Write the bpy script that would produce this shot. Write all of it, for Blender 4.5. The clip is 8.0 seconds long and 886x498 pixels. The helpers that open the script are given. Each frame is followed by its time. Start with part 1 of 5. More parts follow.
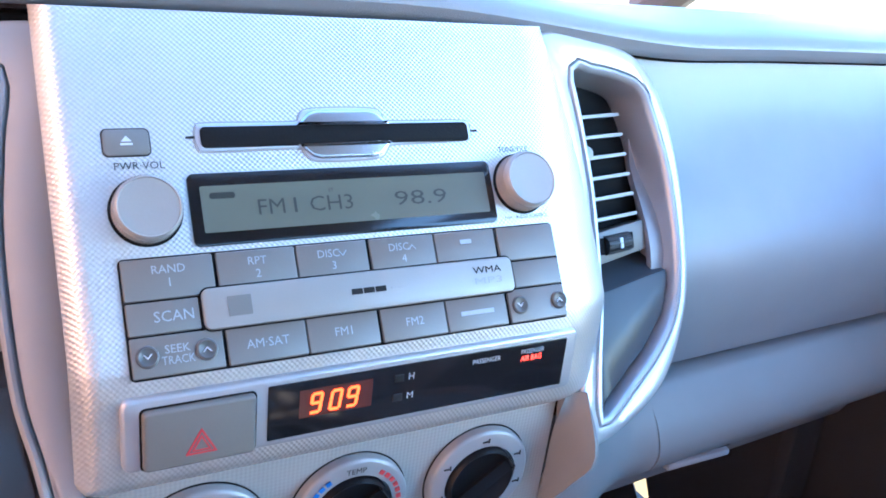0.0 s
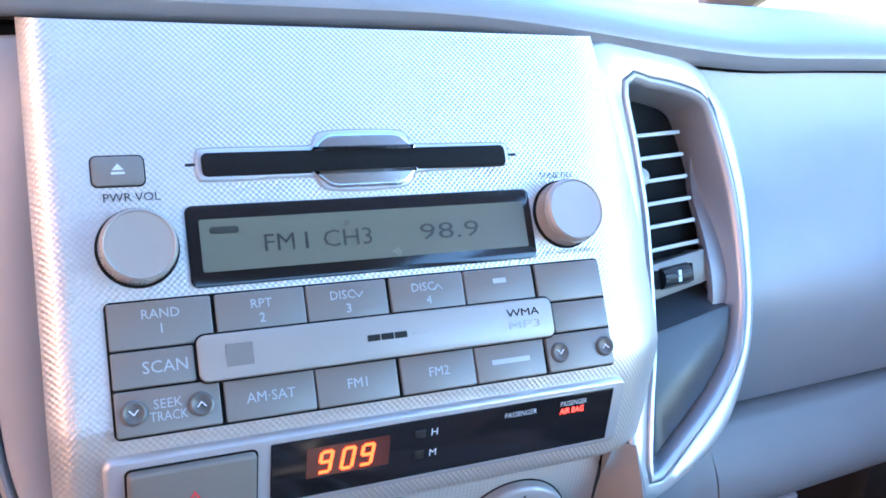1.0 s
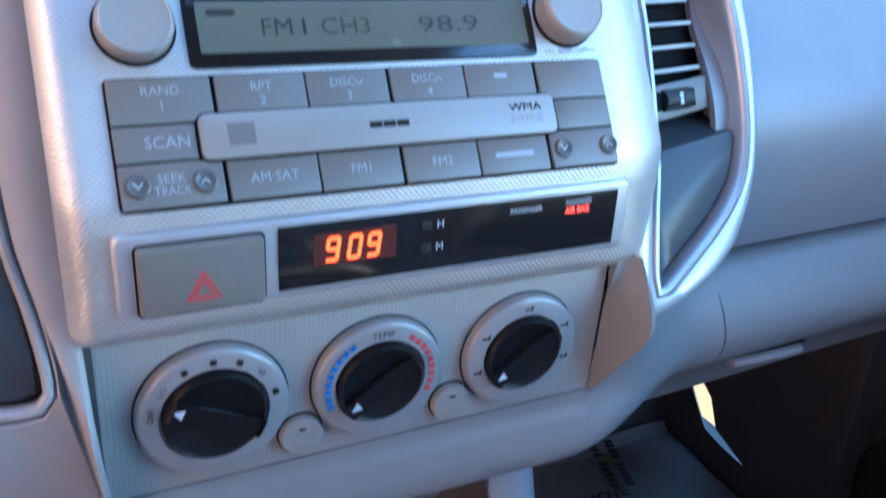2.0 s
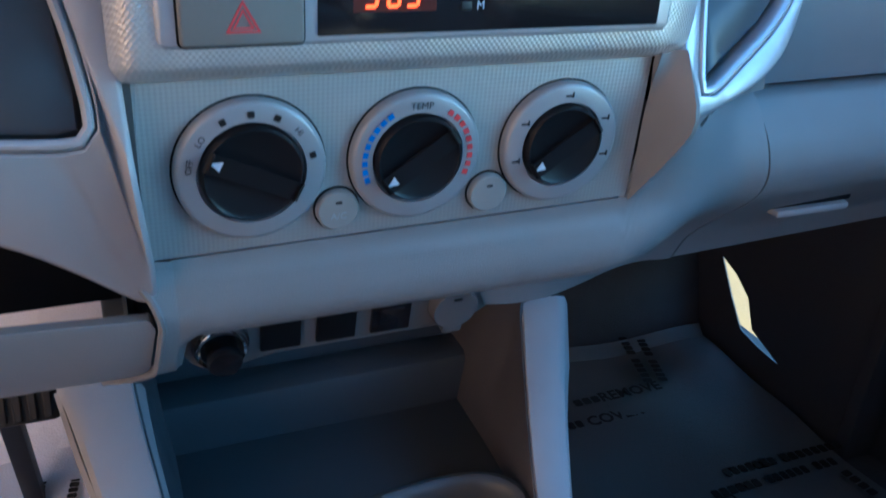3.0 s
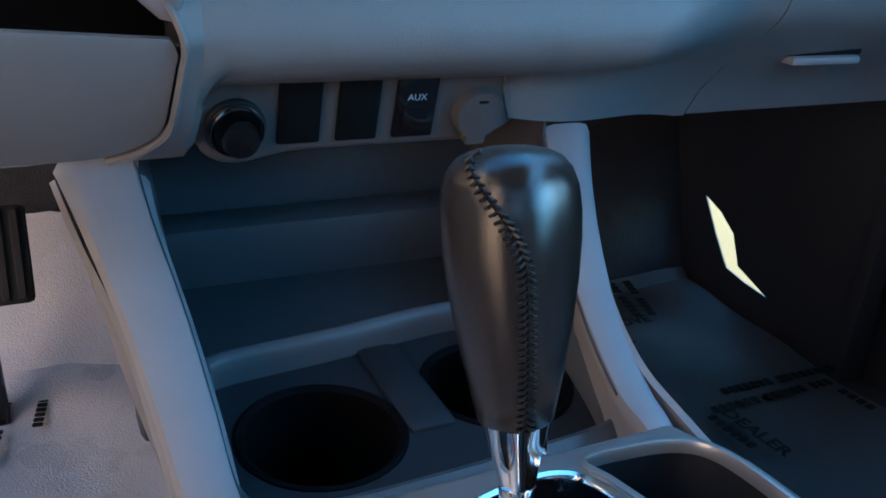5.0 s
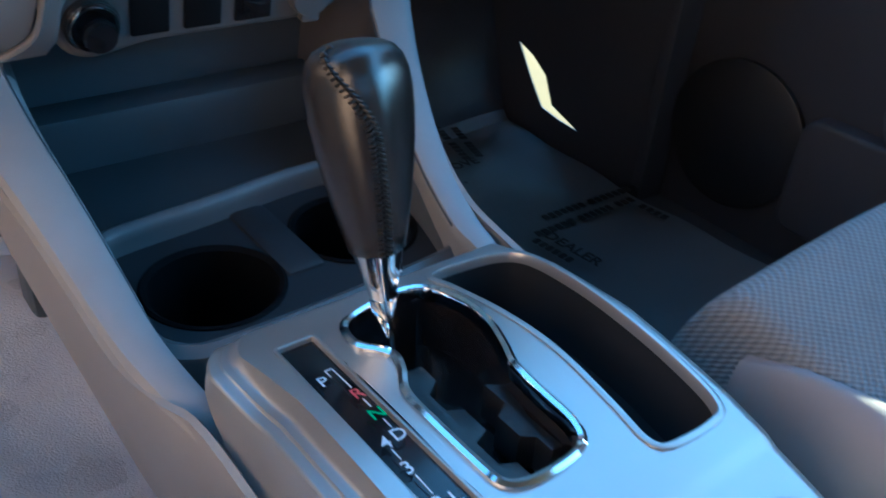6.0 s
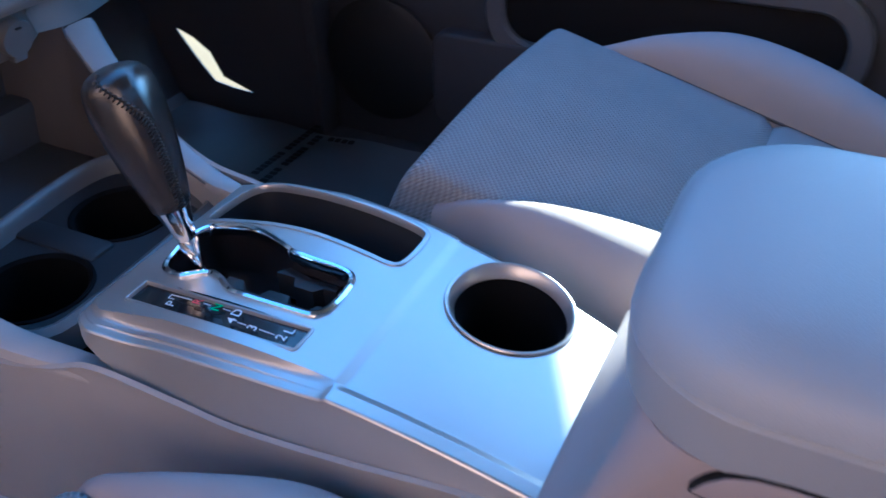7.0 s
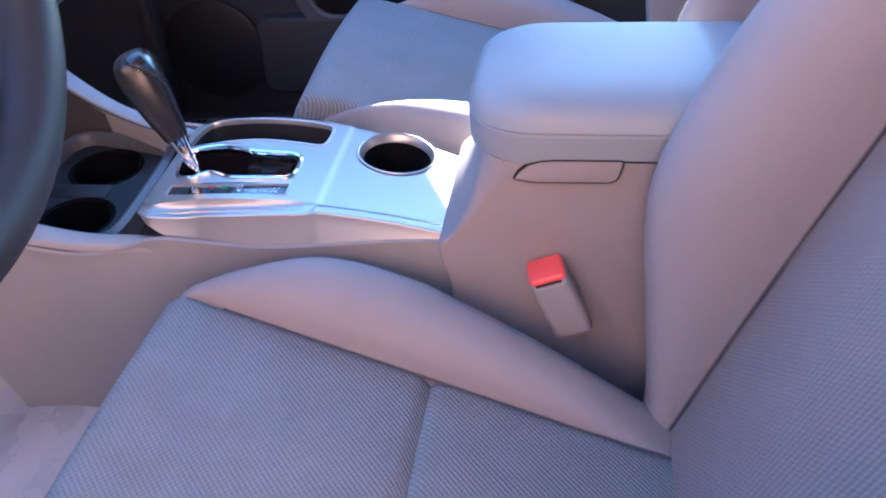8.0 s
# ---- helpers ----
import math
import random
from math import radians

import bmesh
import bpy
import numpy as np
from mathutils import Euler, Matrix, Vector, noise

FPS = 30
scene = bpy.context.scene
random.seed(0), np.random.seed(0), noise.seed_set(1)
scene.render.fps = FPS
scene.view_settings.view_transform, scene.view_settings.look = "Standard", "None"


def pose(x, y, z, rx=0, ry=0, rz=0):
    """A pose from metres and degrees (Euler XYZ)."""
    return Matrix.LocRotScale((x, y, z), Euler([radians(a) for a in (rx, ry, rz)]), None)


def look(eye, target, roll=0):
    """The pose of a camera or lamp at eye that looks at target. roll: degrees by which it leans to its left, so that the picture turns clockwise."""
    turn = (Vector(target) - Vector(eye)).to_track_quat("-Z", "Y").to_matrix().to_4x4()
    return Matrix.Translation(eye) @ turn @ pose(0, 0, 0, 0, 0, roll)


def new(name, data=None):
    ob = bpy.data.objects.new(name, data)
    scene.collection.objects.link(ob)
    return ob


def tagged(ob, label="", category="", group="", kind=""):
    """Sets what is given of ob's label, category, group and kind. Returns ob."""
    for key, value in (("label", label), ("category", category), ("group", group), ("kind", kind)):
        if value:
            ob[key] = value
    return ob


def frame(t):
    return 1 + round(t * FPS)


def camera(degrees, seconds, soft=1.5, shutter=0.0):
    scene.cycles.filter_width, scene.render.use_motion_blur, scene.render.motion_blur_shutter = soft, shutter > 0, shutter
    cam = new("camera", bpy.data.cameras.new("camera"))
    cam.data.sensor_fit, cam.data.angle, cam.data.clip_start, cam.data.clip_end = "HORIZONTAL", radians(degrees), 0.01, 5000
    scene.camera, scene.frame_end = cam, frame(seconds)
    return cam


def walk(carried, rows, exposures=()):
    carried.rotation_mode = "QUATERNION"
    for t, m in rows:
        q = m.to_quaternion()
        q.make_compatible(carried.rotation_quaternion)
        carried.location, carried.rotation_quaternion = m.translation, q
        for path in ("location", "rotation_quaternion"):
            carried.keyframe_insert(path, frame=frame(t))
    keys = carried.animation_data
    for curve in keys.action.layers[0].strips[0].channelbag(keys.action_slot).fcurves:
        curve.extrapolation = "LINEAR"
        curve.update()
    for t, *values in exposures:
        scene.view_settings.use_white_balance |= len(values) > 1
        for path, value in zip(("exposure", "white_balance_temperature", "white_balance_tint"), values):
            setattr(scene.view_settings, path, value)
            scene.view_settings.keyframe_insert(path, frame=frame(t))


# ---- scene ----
cam = camera(54.2, 8.0, 1.7, 0.25)
PATH = [
    (0, (-0.148, 0.105, 0.833), (0.806, 1.716, 0.132), 6.1),
    (0.5, (-0.115, 0.139, 0.837), (0.73, 1.781, 0.068), 6.3),
    (1, (-0.115, 0.14, 0.837), (0.709, 1.809, 0.107), 5.6),
    (1.5, (-0.12, 0.138, 0.822), (0.708, 1.808, 0.094), 5.2),
    (2, (-0.122, 0.117, 0.775), (0.694, 1.752, -0.038), 3.6),
    (2.1, (-0.121, 0.11, 0.76), (0.68, 1.755, -0.047), 3.0),
    (2.2, (-0.122, 0.111, 0.755), (0.677, 1.735, -0.097), 3.0),
    (3.3, (-0.133, 0.073, 0.663), (0.584, 1.703, -0.249), 4.0),
    (3.5, (-0.135, 0.065, 0.629), (0.607, 1.72, -0.214), 3.3),
    (4, (-0.154, 0.074, 0.574), (0.644, 1.73, -0.214), 4.2),
    (4.2, (-0.158, 0.08, 0.568), (0.659, 1.729, -0.214), 4.6),
    (5.3, (-0.181, 0.067, 0.583), (0.699, 1.639, -0.285), 5.0),
    (5.5, (-0.19, 0.055, 0.589), (0.749, 1.542, -0.365), 5.3),
    (6, (-0.215, 0.022, 0.613), (0.884, 1.295, -0.47), 5.3),
    (6.5, (-0.246, -0.022, 0.625), (1.035, 1.006, -0.517), 1.9),
    (7, (-0.344, -0.057, 0.677), (1.128, 0.669, -0.467), -0.9),
    (7.3, (-0.419, -0.08, 0.691), (1.122, 0.519, -0.435), -4.2),
    (7.5, (-0.493, -0.074, 0.714), (1.069, 0.337, -0.465), -3.6),
    (7.7, (-0.56, -0.082, 0.742), (1.024, 0.278, -0.425), -4.9),
    (8, (-0.667, -0.086, 0.778), (0.919, 0.202, -0.406), -4.4),
]
walk(cam, [(t, look(eye, target, roll)) for t, eye, target, roll in PATH], [(0.0, 4.1, 5150, 3), (1.5, 4.05, 5150, 3), (2.2, 3.65, 4700, -6), (3.5, 3.33, 4500, -16), (6.0, 3.45, 4500, -21), (6.5, 3.55, 4470, -11), (7.0, 3.40, 4250, -6), (7.5, 3.40, 4280, -2), (8.0, 4.0, 4640, 4)])

# ---- world and sun ----
SUN = Vector((1.0, -0.10, 0.414)).normalized()
world = bpy.data.worlds.new("sky")
scene.world = world
world.use_nodes = True
wn = world.node_tree.nodes
sky = wn.new("ShaderNodeTexSky")
sky.sky_type, sky.sun_disc = "NISHITA", False
sky.dust_density, sky.ozone_density = 0.2, 2.2
sky.sun_elevation = math.asin(SUN.z)
sky.sun_rotation = math.atan2(SUN.x, SUN.y)
world.node_tree.links.new(sky.outputs[0], wn["Background"].inputs[0])
wn["Background"].inputs[1].default_value = 0.115
sun = new("sun", bpy.data.lights.new("sun", "SUN"))
sun.data.energy, sun.data.angle, sun.data.color = 4.6, radians(0.5), (1.0, 0.78, 0.49)
sun.matrix_world = look(SUN * 10, (0, 0, 0))


# ---- materials ----
def material(name, base, rough=0.5, metal=0.0, vary=0.12, scale=40.0, grain=900.0, bump=0.05, gloss=0.0, pattern=None, uneven=0.05):
    m = bpy.data.materials.new(name)
    m.use_nodes = True
    nt = m.node_tree
    n, link = nt.nodes, nt.links.new
    b = n["Principled BSDF"]
    b.inputs["Roughness"].default_value, b.inputs["Metallic"].default_value = rough, metal
    b.inputs["Coat Weight"].default_value = gloss
    tc = n.new("ShaderNodeTexCoord")
    big, fine = n.new("ShaderNodeTexNoise"), n.new("ShaderNodeTexNoise")
    big.inputs["Scale"].default_value, fine.inputs["Scale"].default_value = scale, grain
    big.inputs["Detail"].default_value = 4.0
    mix = n.new("ShaderNodeMixRGB")
    mix.inputs[1].default_value = (*[c * (1 - vary) for c in base], 1)
    mix.inputs[2].default_value = (*[min(1, c * (1 + vary)) for c in base], 1)
    add = n.new("ShaderNodeMath")
    add.operation = "MULTIPLY_ADD"
    add.inputs[1].default_value, add.inputs[2].default_value = 0.35, 0.0
    link(tc.outputs["Object"], big.inputs["Vector"])
    link(tc.outputs["Object"], fine.inputs["Vector"])
    link(fine.outputs[0], add.inputs[0])
    sumn = n.new("ShaderNodeMath")
    link(big.outputs[0], sumn.inputs[0])
    link(add.outputs[0], sumn.inputs[1])
    sub = n.new("ShaderNodeMath")
    sub.operation, sub.inputs[1].default_value, sub.use_clamp = "SUBTRACT", 0.2, True
    link(sumn.outputs[0], sub.inputs[0])
    link(sub.outputs[0], mix.inputs[0])
    link(mix.outputs[0], b.inputs["Base Color"])
    rr = n.new("ShaderNodeMapRange")
    rr.inputs["To Min"].default_value, rr.inputs["To Max"].default_value = max(0.02, rough - uneven), min(1, rough + uneven)
    link(big.outputs[0], rr.inputs[0])
    link(rr.outputs[0], b.inputs["Roughness"])
    bp = n.new("ShaderNodeBump")
    bp.inputs["Strength"].default_value, bp.inputs["Distance"].default_value = bump, 0.002
    height = fine.outputs[0]
    if pattern:
        kind, pitch, deep = pattern
        sep = n.new("ShaderNodeSeparateXYZ")
        link(tc.outputs["Object"], sep.inputs[0])

        def op(what, a, c):
            q = n.new("ShaderNodeMath")
            q.operation = what
            for i, v in enumerate((a, c)):
                if isinstance(v, (int, float)):
                    q.inputs[i].default_value = v
                else:
                    link(v, q.inputs[i])
            return q.outputs[0]

        x, y, z = sep.outputs
        k = 2 * math.pi / pitch
        if kind == "face":
            s = op("ADD", op("MULTIPLY", y, 0.53), op("MULTIPLY", z, 0.848))
            u, v = x, s
        elif kind == "hvac":
            u, v = op("ADD", x, z), op("SUBTRACT", x, z)
        elif kind == "back":
            u, v = x, op("MULTIPLY", op("SUBTRACT", op("MULTIPLY", z, 0.93), op("MULTIPLY", y, 0.37)), 1.2)
        elif kind == "weave":
            u, v = op("ADD", x, op("MULTIPLY", z, 0.6)), op("ADD", y, op("MULTIPLY", z, 0.9))
        else:
            u, v = op("ADD", x, op("MULTIPLY", y, 0.3)), z
        a = op("SINE", op("MULTIPLY", u, k), 0.0)
        c = op("SINE", op("MULTIPLY", v, k), 0.0)
        w = op("MULTIPLY", op("ADD", op("MULTIPLY", a, op("ADD", op("MULTIPLY", c, 0.25), 0.75) if kind == "back" else c), 1.0), 0.5)
        height = op("ADD", op("MULTIPLY", fine.outputs[0], 0.15), w)
        if deep:
            dark = n.new("ShaderNodeMixRGB")
            dark.blend_type = "MULTIPLY"
            link(mix.outputs[0], dark.inputs[1])
            ramp = n.new("ShaderNodeMapRange")
            ramp.inputs["To Min"].default_value = 1.0 - deep
            link(w, ramp.inputs[0])
            link(ramp.outputs[0], dark.inputs[2])
            dark.inputs[0].default_value = 1.0
            link(dark.outputs[0], b.inputs["Base Color"])
    link(height, bp.inputs["Height"])
    link(bp.outputs[0], b.inputs["Normal"])
    return m


def glow(name, color, strength):
    m = bpy.data.materials.new(name)
    m.use_nodes = True
    b = m.node_tree.nodes["Principled BSDF"]
    b.inputs["Base Color"].default_value = (*[c * 0.3 for c in color], 1)
    b.inputs["Emission Color"].default_value = (*color, 1)
    b.inputs["Emission Strength"].default_value = strength
    return m


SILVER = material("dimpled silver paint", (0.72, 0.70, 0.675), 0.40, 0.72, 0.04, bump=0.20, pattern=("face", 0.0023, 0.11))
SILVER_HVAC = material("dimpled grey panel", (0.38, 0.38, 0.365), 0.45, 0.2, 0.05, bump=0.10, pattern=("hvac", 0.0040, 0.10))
TRIM = material("pale silver trim paint", (0.56, 0.57, 0.60), 0.38, 0.6, 0.04, bump=0.02)
MATTE = material("matte pale grey surround", (0.36, 0.35, 0.355), 0.48, 0.12, 0.05, grain=1500, bump=0.05)
SATIN = material("satin bright metal", (0.72, 0.73, 0.75), 0.26, 1.0, 0.03, bump=0.0)
PLATE = material("satin silver console paint", (0.43, 0.42, 0.405), 0.32, 0.68, 0.04, bump=0.02)
BUTTON = material("grey radio button plastic", (0.20, 0.191, 0.179), 0.42, 0.15, 0.05, bump=0.02)
BAR = material("pale radio bar plastic", (0.34, 0.33, 0.31), 0.38, 0.2, 0.05, bump=0.02)
KNOB = material("grey knob plastic", (0.36, 0.35, 0.335), 0.42, 0.2, 0.05, bump=0.02)
ROCKER = material("dark grey rocker plastic", (0.105, 0.103, 0.10), 0.35, 0.1, 0.05, bump=0.02)
BLACK = material("black gloss plastic", (0.012, 0.012, 0.014), 0.12, 0.0, 0.1, bump=0.0)
DIALBLACK = material("black dial plastic", (0.010, 0.010, 0.012), 0.34, 0.0, 0.1, bump=0.02)
RINGM = material("grey dial ring paint", (0.34, 0.34, 0.35), 0.38, 0.25, 0.04, bump=0.02)
DIALBLACK.node_tree.nodes["Principled BSDF"].inputs["Specular IOR Level"].default_value = 0.25
DARK = material("dark grey plastic", (0.012, 0.0125, 0.014), 0.45, 0.0, 0.15, bump=0.1)
SWITCHBLACK = material("matte black switch plastic", (0.006, 0.006, 0.007), 0.6, 0.0, 0.1, bump=0.05)
SWITCHBLACK.node_tree.nodes["Principled BSDF"].inputs["Specular IOR Level"].default_value = 0.2
GAP = material("black gap", (0.008, 0.008, 0.009), 0.8, 0.0, 0.1)
GAP.node_tree.nodes["Principled BSDF"].inputs["Specular IOR Level"].default_value = 0.2
PAD = material("grey grained dash skin", (0.255, 0.268, 0.296), 0.46, 0.0, 0.08, grain=1400, bump=0.10)
PAD.node_tree.nodes["Principled BSDF"].inputs["Specular IOR Level"].default_value = 0.9
LOWER = material("pale grey moulded plastic", (0.225, 0.222, 0.223), 0.48, 0.0, 0.06, grain=1500, bump=0.12)
BEZELM = material("grey switch bezel plastic", (0.12, 0.118, 0.118), 0.5, 0.0, 0.06, grain=1500, bump=0.12)
CONSOLE = material("grey console plastic", (0.34, 0.335, 0.34), 0.5, 0.0, 0.07, grain=1500, bump=0.12)
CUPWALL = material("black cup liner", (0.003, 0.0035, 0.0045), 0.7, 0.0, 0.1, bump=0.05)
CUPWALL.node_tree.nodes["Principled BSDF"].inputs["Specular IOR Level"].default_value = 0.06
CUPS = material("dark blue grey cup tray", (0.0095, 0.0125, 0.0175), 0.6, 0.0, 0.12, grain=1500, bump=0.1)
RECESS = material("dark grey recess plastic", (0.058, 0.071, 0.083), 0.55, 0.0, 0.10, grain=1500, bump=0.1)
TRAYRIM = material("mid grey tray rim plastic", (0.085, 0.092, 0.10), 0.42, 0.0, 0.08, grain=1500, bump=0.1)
# console plastic with the shade under the rail put into its colour
WALLSHADE = material("shaded grey console plastic", (0.070, 0.067, 0.074), 0.55, 0.0, 0.08, grain=1500, bump=0.12)
# console plastic a little darker, for the shade beside the driver seat
SIDESHADE = material("lightly shaded console side plastic", (0.31, 0.30, 0.295), 0.5, 0.0, 0.07, grain=1500, bump=0.12)
POCKETM = material("dark grey satin panel", (0.045, 0.050, 0.058), 0.38, 0.0, 0.08, grain=1400, bump=0.06)
LEATHER = material("black grained leather", (0.018, 0.0150, 0.0130), 0.21, 0.0, 0.06, scale=30, grain=2200, bump=0.09, uneven=0.02)
LEATHER.node_tree.nodes["Principled BSDF"].inputs["Specular IOR Level"].default_value = 0.75
THREAD = material("black thread", (0.012, 0.011, 0.011), 0.35, 0.0, 0.2)
CHROME = material("chrome", (0.75, 0.76, 0.78), 0.08, 1.0, 0.02, bump=0.0)
WEAVE = material("grey woven seat cloth", (0.30, 0.295, 0.305), 0.9, 0.0, 0.12, scale=25, grain=1200, bump=0.8, pattern=("weave", 0.0046, 0.42))
WEAVE_BACK = material("grey ribbed backrest cloth", (0.46, 0.395, 0.40), 0.9, 0.0, 0.12, scale=25, grain=1200, bump=1.0, pattern=("back", 0.0042, 0.85))
VINYL = material("grey grained armrest skin", (0.25, 0.27, 0.30), 0.5, 0.0, 0.06, scale=18, grain=1500, bump=0.12)
CLOTH = material("grey smooth seat cloth", (0.275, 0.24, 0.245), 0.85, 0.0, 0.08, scale=18, grain=2200, bump=0.25)
PIPING = material("dark seat piping", (0.06, 0.06, 0.07), 0.8, 0.0, 0.1)
CARPET = material("dark grey carpet", (0.048, 0.050, 0.058), 0.95, 0.0, 0.3, scale=30, grain=700, bump=1.0)
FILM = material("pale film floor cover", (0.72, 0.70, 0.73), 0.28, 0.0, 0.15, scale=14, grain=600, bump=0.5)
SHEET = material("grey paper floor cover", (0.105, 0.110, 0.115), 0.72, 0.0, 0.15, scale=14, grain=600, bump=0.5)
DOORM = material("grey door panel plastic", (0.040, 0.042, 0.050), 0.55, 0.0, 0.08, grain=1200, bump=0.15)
DOORRIM = material("mid grey door plastic", (0.085, 0.088, 0.10), 0.5, 0.0, 0.08, grain=1200, bump=0.15)
BUCKLEM = material("grey buckle plastic", (0.27, 0.255, 0.255), 0.45, 0.0, 0.05, grain=1500, bump=0.08)
WHEELM = material("dark grey wheel skin", (0.016, 0.016, 0.021), 0.6, 0.0, 0.08, grain=1500, bump=0.05)
RED = material("red buckle plastic", (0.88, 0.10, 0.09), 0.4, 0.0, 0.06)
REDPRINT = material("red print", (0.6, 0.06, 0.07), 0.5, 0.0, 0.05)
BLUEPRINT = material("blue print", (0.03, 0.17, 0.55), 0.5, 0.0, 0.05)
WHITE = material("pale print", (0.62, 0.67, 0.74), 0.5, 0.0, 0.03)
BUTTONTEXT = material("faint blue grey print", (0.38, 0.43, 0.48), 0.5, 0.0, 0.03)
GREENPRINT = material("green print", (0.04, 0.45, 0.15), 0.5, 0.0, 0.05)
INK = material("dark ink", (0.006, 0.006, 0.007), 0.8, 0.0, 0.05)
LCD = material("olive grey display", (0.135, 0.147, 0.12), 0.25, 0.0, 0.05, bump=0.0)
SEGMENT = material("dark display segments", (0.03, 0.034, 0.03), 0.4, 0.0, 0.05)
AMBER = glow("amber clock digits", (1.0, 0.062, 0.008), 0.5)
WARN = glow("red warning text", (1.0, 0.05, 0.03), 0.4)
CLOCKGLASS = material("dim red clock window", (0.10, 0.03, 0.025), 0.2, 0.0, 0.05, bump=0.0)
ASPHALT = material("sunlit dry ground", (0.11, 0.068, 0.020), 0.9, 0.0, 0.25, scale=3, grain=120, bump=0.5)
# pink chosen for the warm fill that the added wall throws from the left
BOUNCEWALL = material("pink bounce wall plaster", (0.31, 0.175, 0.135), 0.9, 0.0, 0.15, scale=2, grain=80, bump=0.4)
# door plastic made lighter and redder, so the open door reflects warm fill
DOORBOUNCE = material("door trim tinted for warm bounce", (0.32, 0.22, 0.185), 0.6, 0.0, 0.08)
ROOFM = material("grey headliner cloth", (0.28, 0.275, 0.27), 0.95, 0.0, 0.05, grain=800, bump=0.2)
RUBBER = material("black rubber", (0.018, 0.018, 0.018), 0.7, 0.0, 0.1)
GLASS = bpy.data.materials.new("clear glass")
GLASS.use_nodes = True
_g = GLASS.node_tree.nodes["Principled BSDF"]
_g.inputs["Transmission Weight"].default_value, _g.inputs["Roughness"].default_value, _g.inputs["IOR"].default_value = 1.0, 0.0, 1.02


# ---- mesh helpers ----
def thing(name, base, label, category, group="", kind=""):
    ob = new(name)
    ob.location = base
    ob.empty_display_size = 0.02
    return tagged(ob, label, category, group, kind)


def part(name, bm, mat, parent=None, label="", smooth=40):
    me = bpy.data.meshes.new(name)
    bmesh.ops.recalc_face_normals(bm, faces=bm.faces)
    if smooth:
        for fc in bm.faces:
            fc.smooth = True
        for e in bm.edges:
            if len(e.link_faces) == 2 and e.calc_face_angle(0) > radians(smooth):
                e.smooth = False
    bm.to_mesh(me)
    bm.free()
    me.materials.append(mat)
    ob = new(name, me)
    if parent:
        ob.parent = parent
        inv = Matrix.Translation(-parent.location) if parent.data is None else Matrix.Identity(4)
        ob.matrix_parent_inverse = inv
    if label:
        ob["label"] = label
    return ob


def basis(o, u, v):
    u, v = Vector(u).normalized(), Vector(v).normalized()
    n = u.cross(v)
    return Matrix(((u.x, v.x, n.x, o[0]), (u.y, v.y, n.y, o[1]), (u.z, v.z, n.z, o[2]), (0, 0, 0, 1)))


def rrect(x0, y0, x1, y1, r, seg=5):
    out = []
    for cx, cy, a0 in ((x1 - r, y1 - r, 0), (x0 + r, y1 - r, 90), (x0 + r, y0 + r, 180), (x1 - r, y0 + r, 270)):
        for i in range(seg + 1):
            a = radians(a0 + 90 * i / seg)
            out.append((cx + r * math.cos(a), cy + r * math.sin(a)))
    return out


def closed(pts, n=80):
    """A smooth closed curve through points, with n evenly spread points."""
    m, dense = len(pts), []
    for i in range(m):
        p0, p1, p2, p3 = (Vector(pts[(i + k) % m]) for k in (-1, 0, 1, 2))
        for j in range(12):
            t = j / 12
            dense.append(0.5 * (2 * p1 + (p2 - p0) * t + (2 * p0 - 5 * p1 + 4 * p2 - p3) * t * t + (3 * p1 - p0 - 3 * p2 + p3) * t ** 3))
    return even(dense, n)


def even(dense, n):
    lens = [0.0]
    for a, c in zip(dense, dense[1:] + dense[:1]):
        lens.append(lens[-1] + (Vector(c) - Vector(a)).length)
    out, j = [], 0
    for i in range(n):
        d = lens[-1] * i / n
        while lens[j + 1] < d:
            j += 1
        t = (d - lens[j]) / max(1e-9, lens[j + 1] - lens[j])
        out.append(tuple(Vector(dense[j]).lerp(Vector(dense[(j + 1) % len(dense)]), t)))
    return out


def open_curve(pts, n):
    """A smooth open curve of n points through the given ones."""
    pts = [Vector(p) for p in pts]
    ext = [2 * pts[0] - pts[1]] + pts + [2 * pts[-1] - pts[-2]]
    out, m = [], len(pts) - 1
    for i in range(n):
        f = m * i / (n - 1)
        k = min(int(f), m - 1)
        t = f - k
        p0, p1, p2, p3 = ext[k : k + 4]
        out.append(0.5 * (2 * p1 + (p2 - p0) * t + (2 * p0 - 5 * p1 + 4 * p2 - p3) * t * t + (3 * p1 - p0 - 3 * p2 + p3) * t ** 3))
    return out


def grow(pts, d):
    """Offset a counter-clockwise outline outwards by d."""
    out, n = [], len(pts)
    for i in range(n):
        a, b, c = Vector(pts[i - 1]), Vector(pts[i]), Vector(pts[(i + 1) % n])
        t = (c - a)
        q = Vector((t.y, -t.x)).normalized()
        out.append((b.x + q.x * d, b.y + q.y * d))
    return out


def ccw(pts):
    area = sum(a[0] * b[1] - b[0] * a[1] for a, b in zip(pts, pts[1:] + pts[:1]))
    return pts if area > 0 else pts[::-1]


def loft(rings, cap0=True, cap1=True, wrap=True):
    bm = bmesh.new()
    vs = [[bm.verts.new(p) for p in ring] for ring in rings]
    for a, b in zip(vs, vs[1:]):
        n = len(a)
        for i in range(n if wrap else n - 1):
            bm.faces.new((a[i], a[(i + 1) % n], b[(i + 1) % n], b[i]))
    if cap0:
        bm.faces.new(vs[0][::-1])
    if cap1:
        bm.faces.new(vs[-1])
    return bm


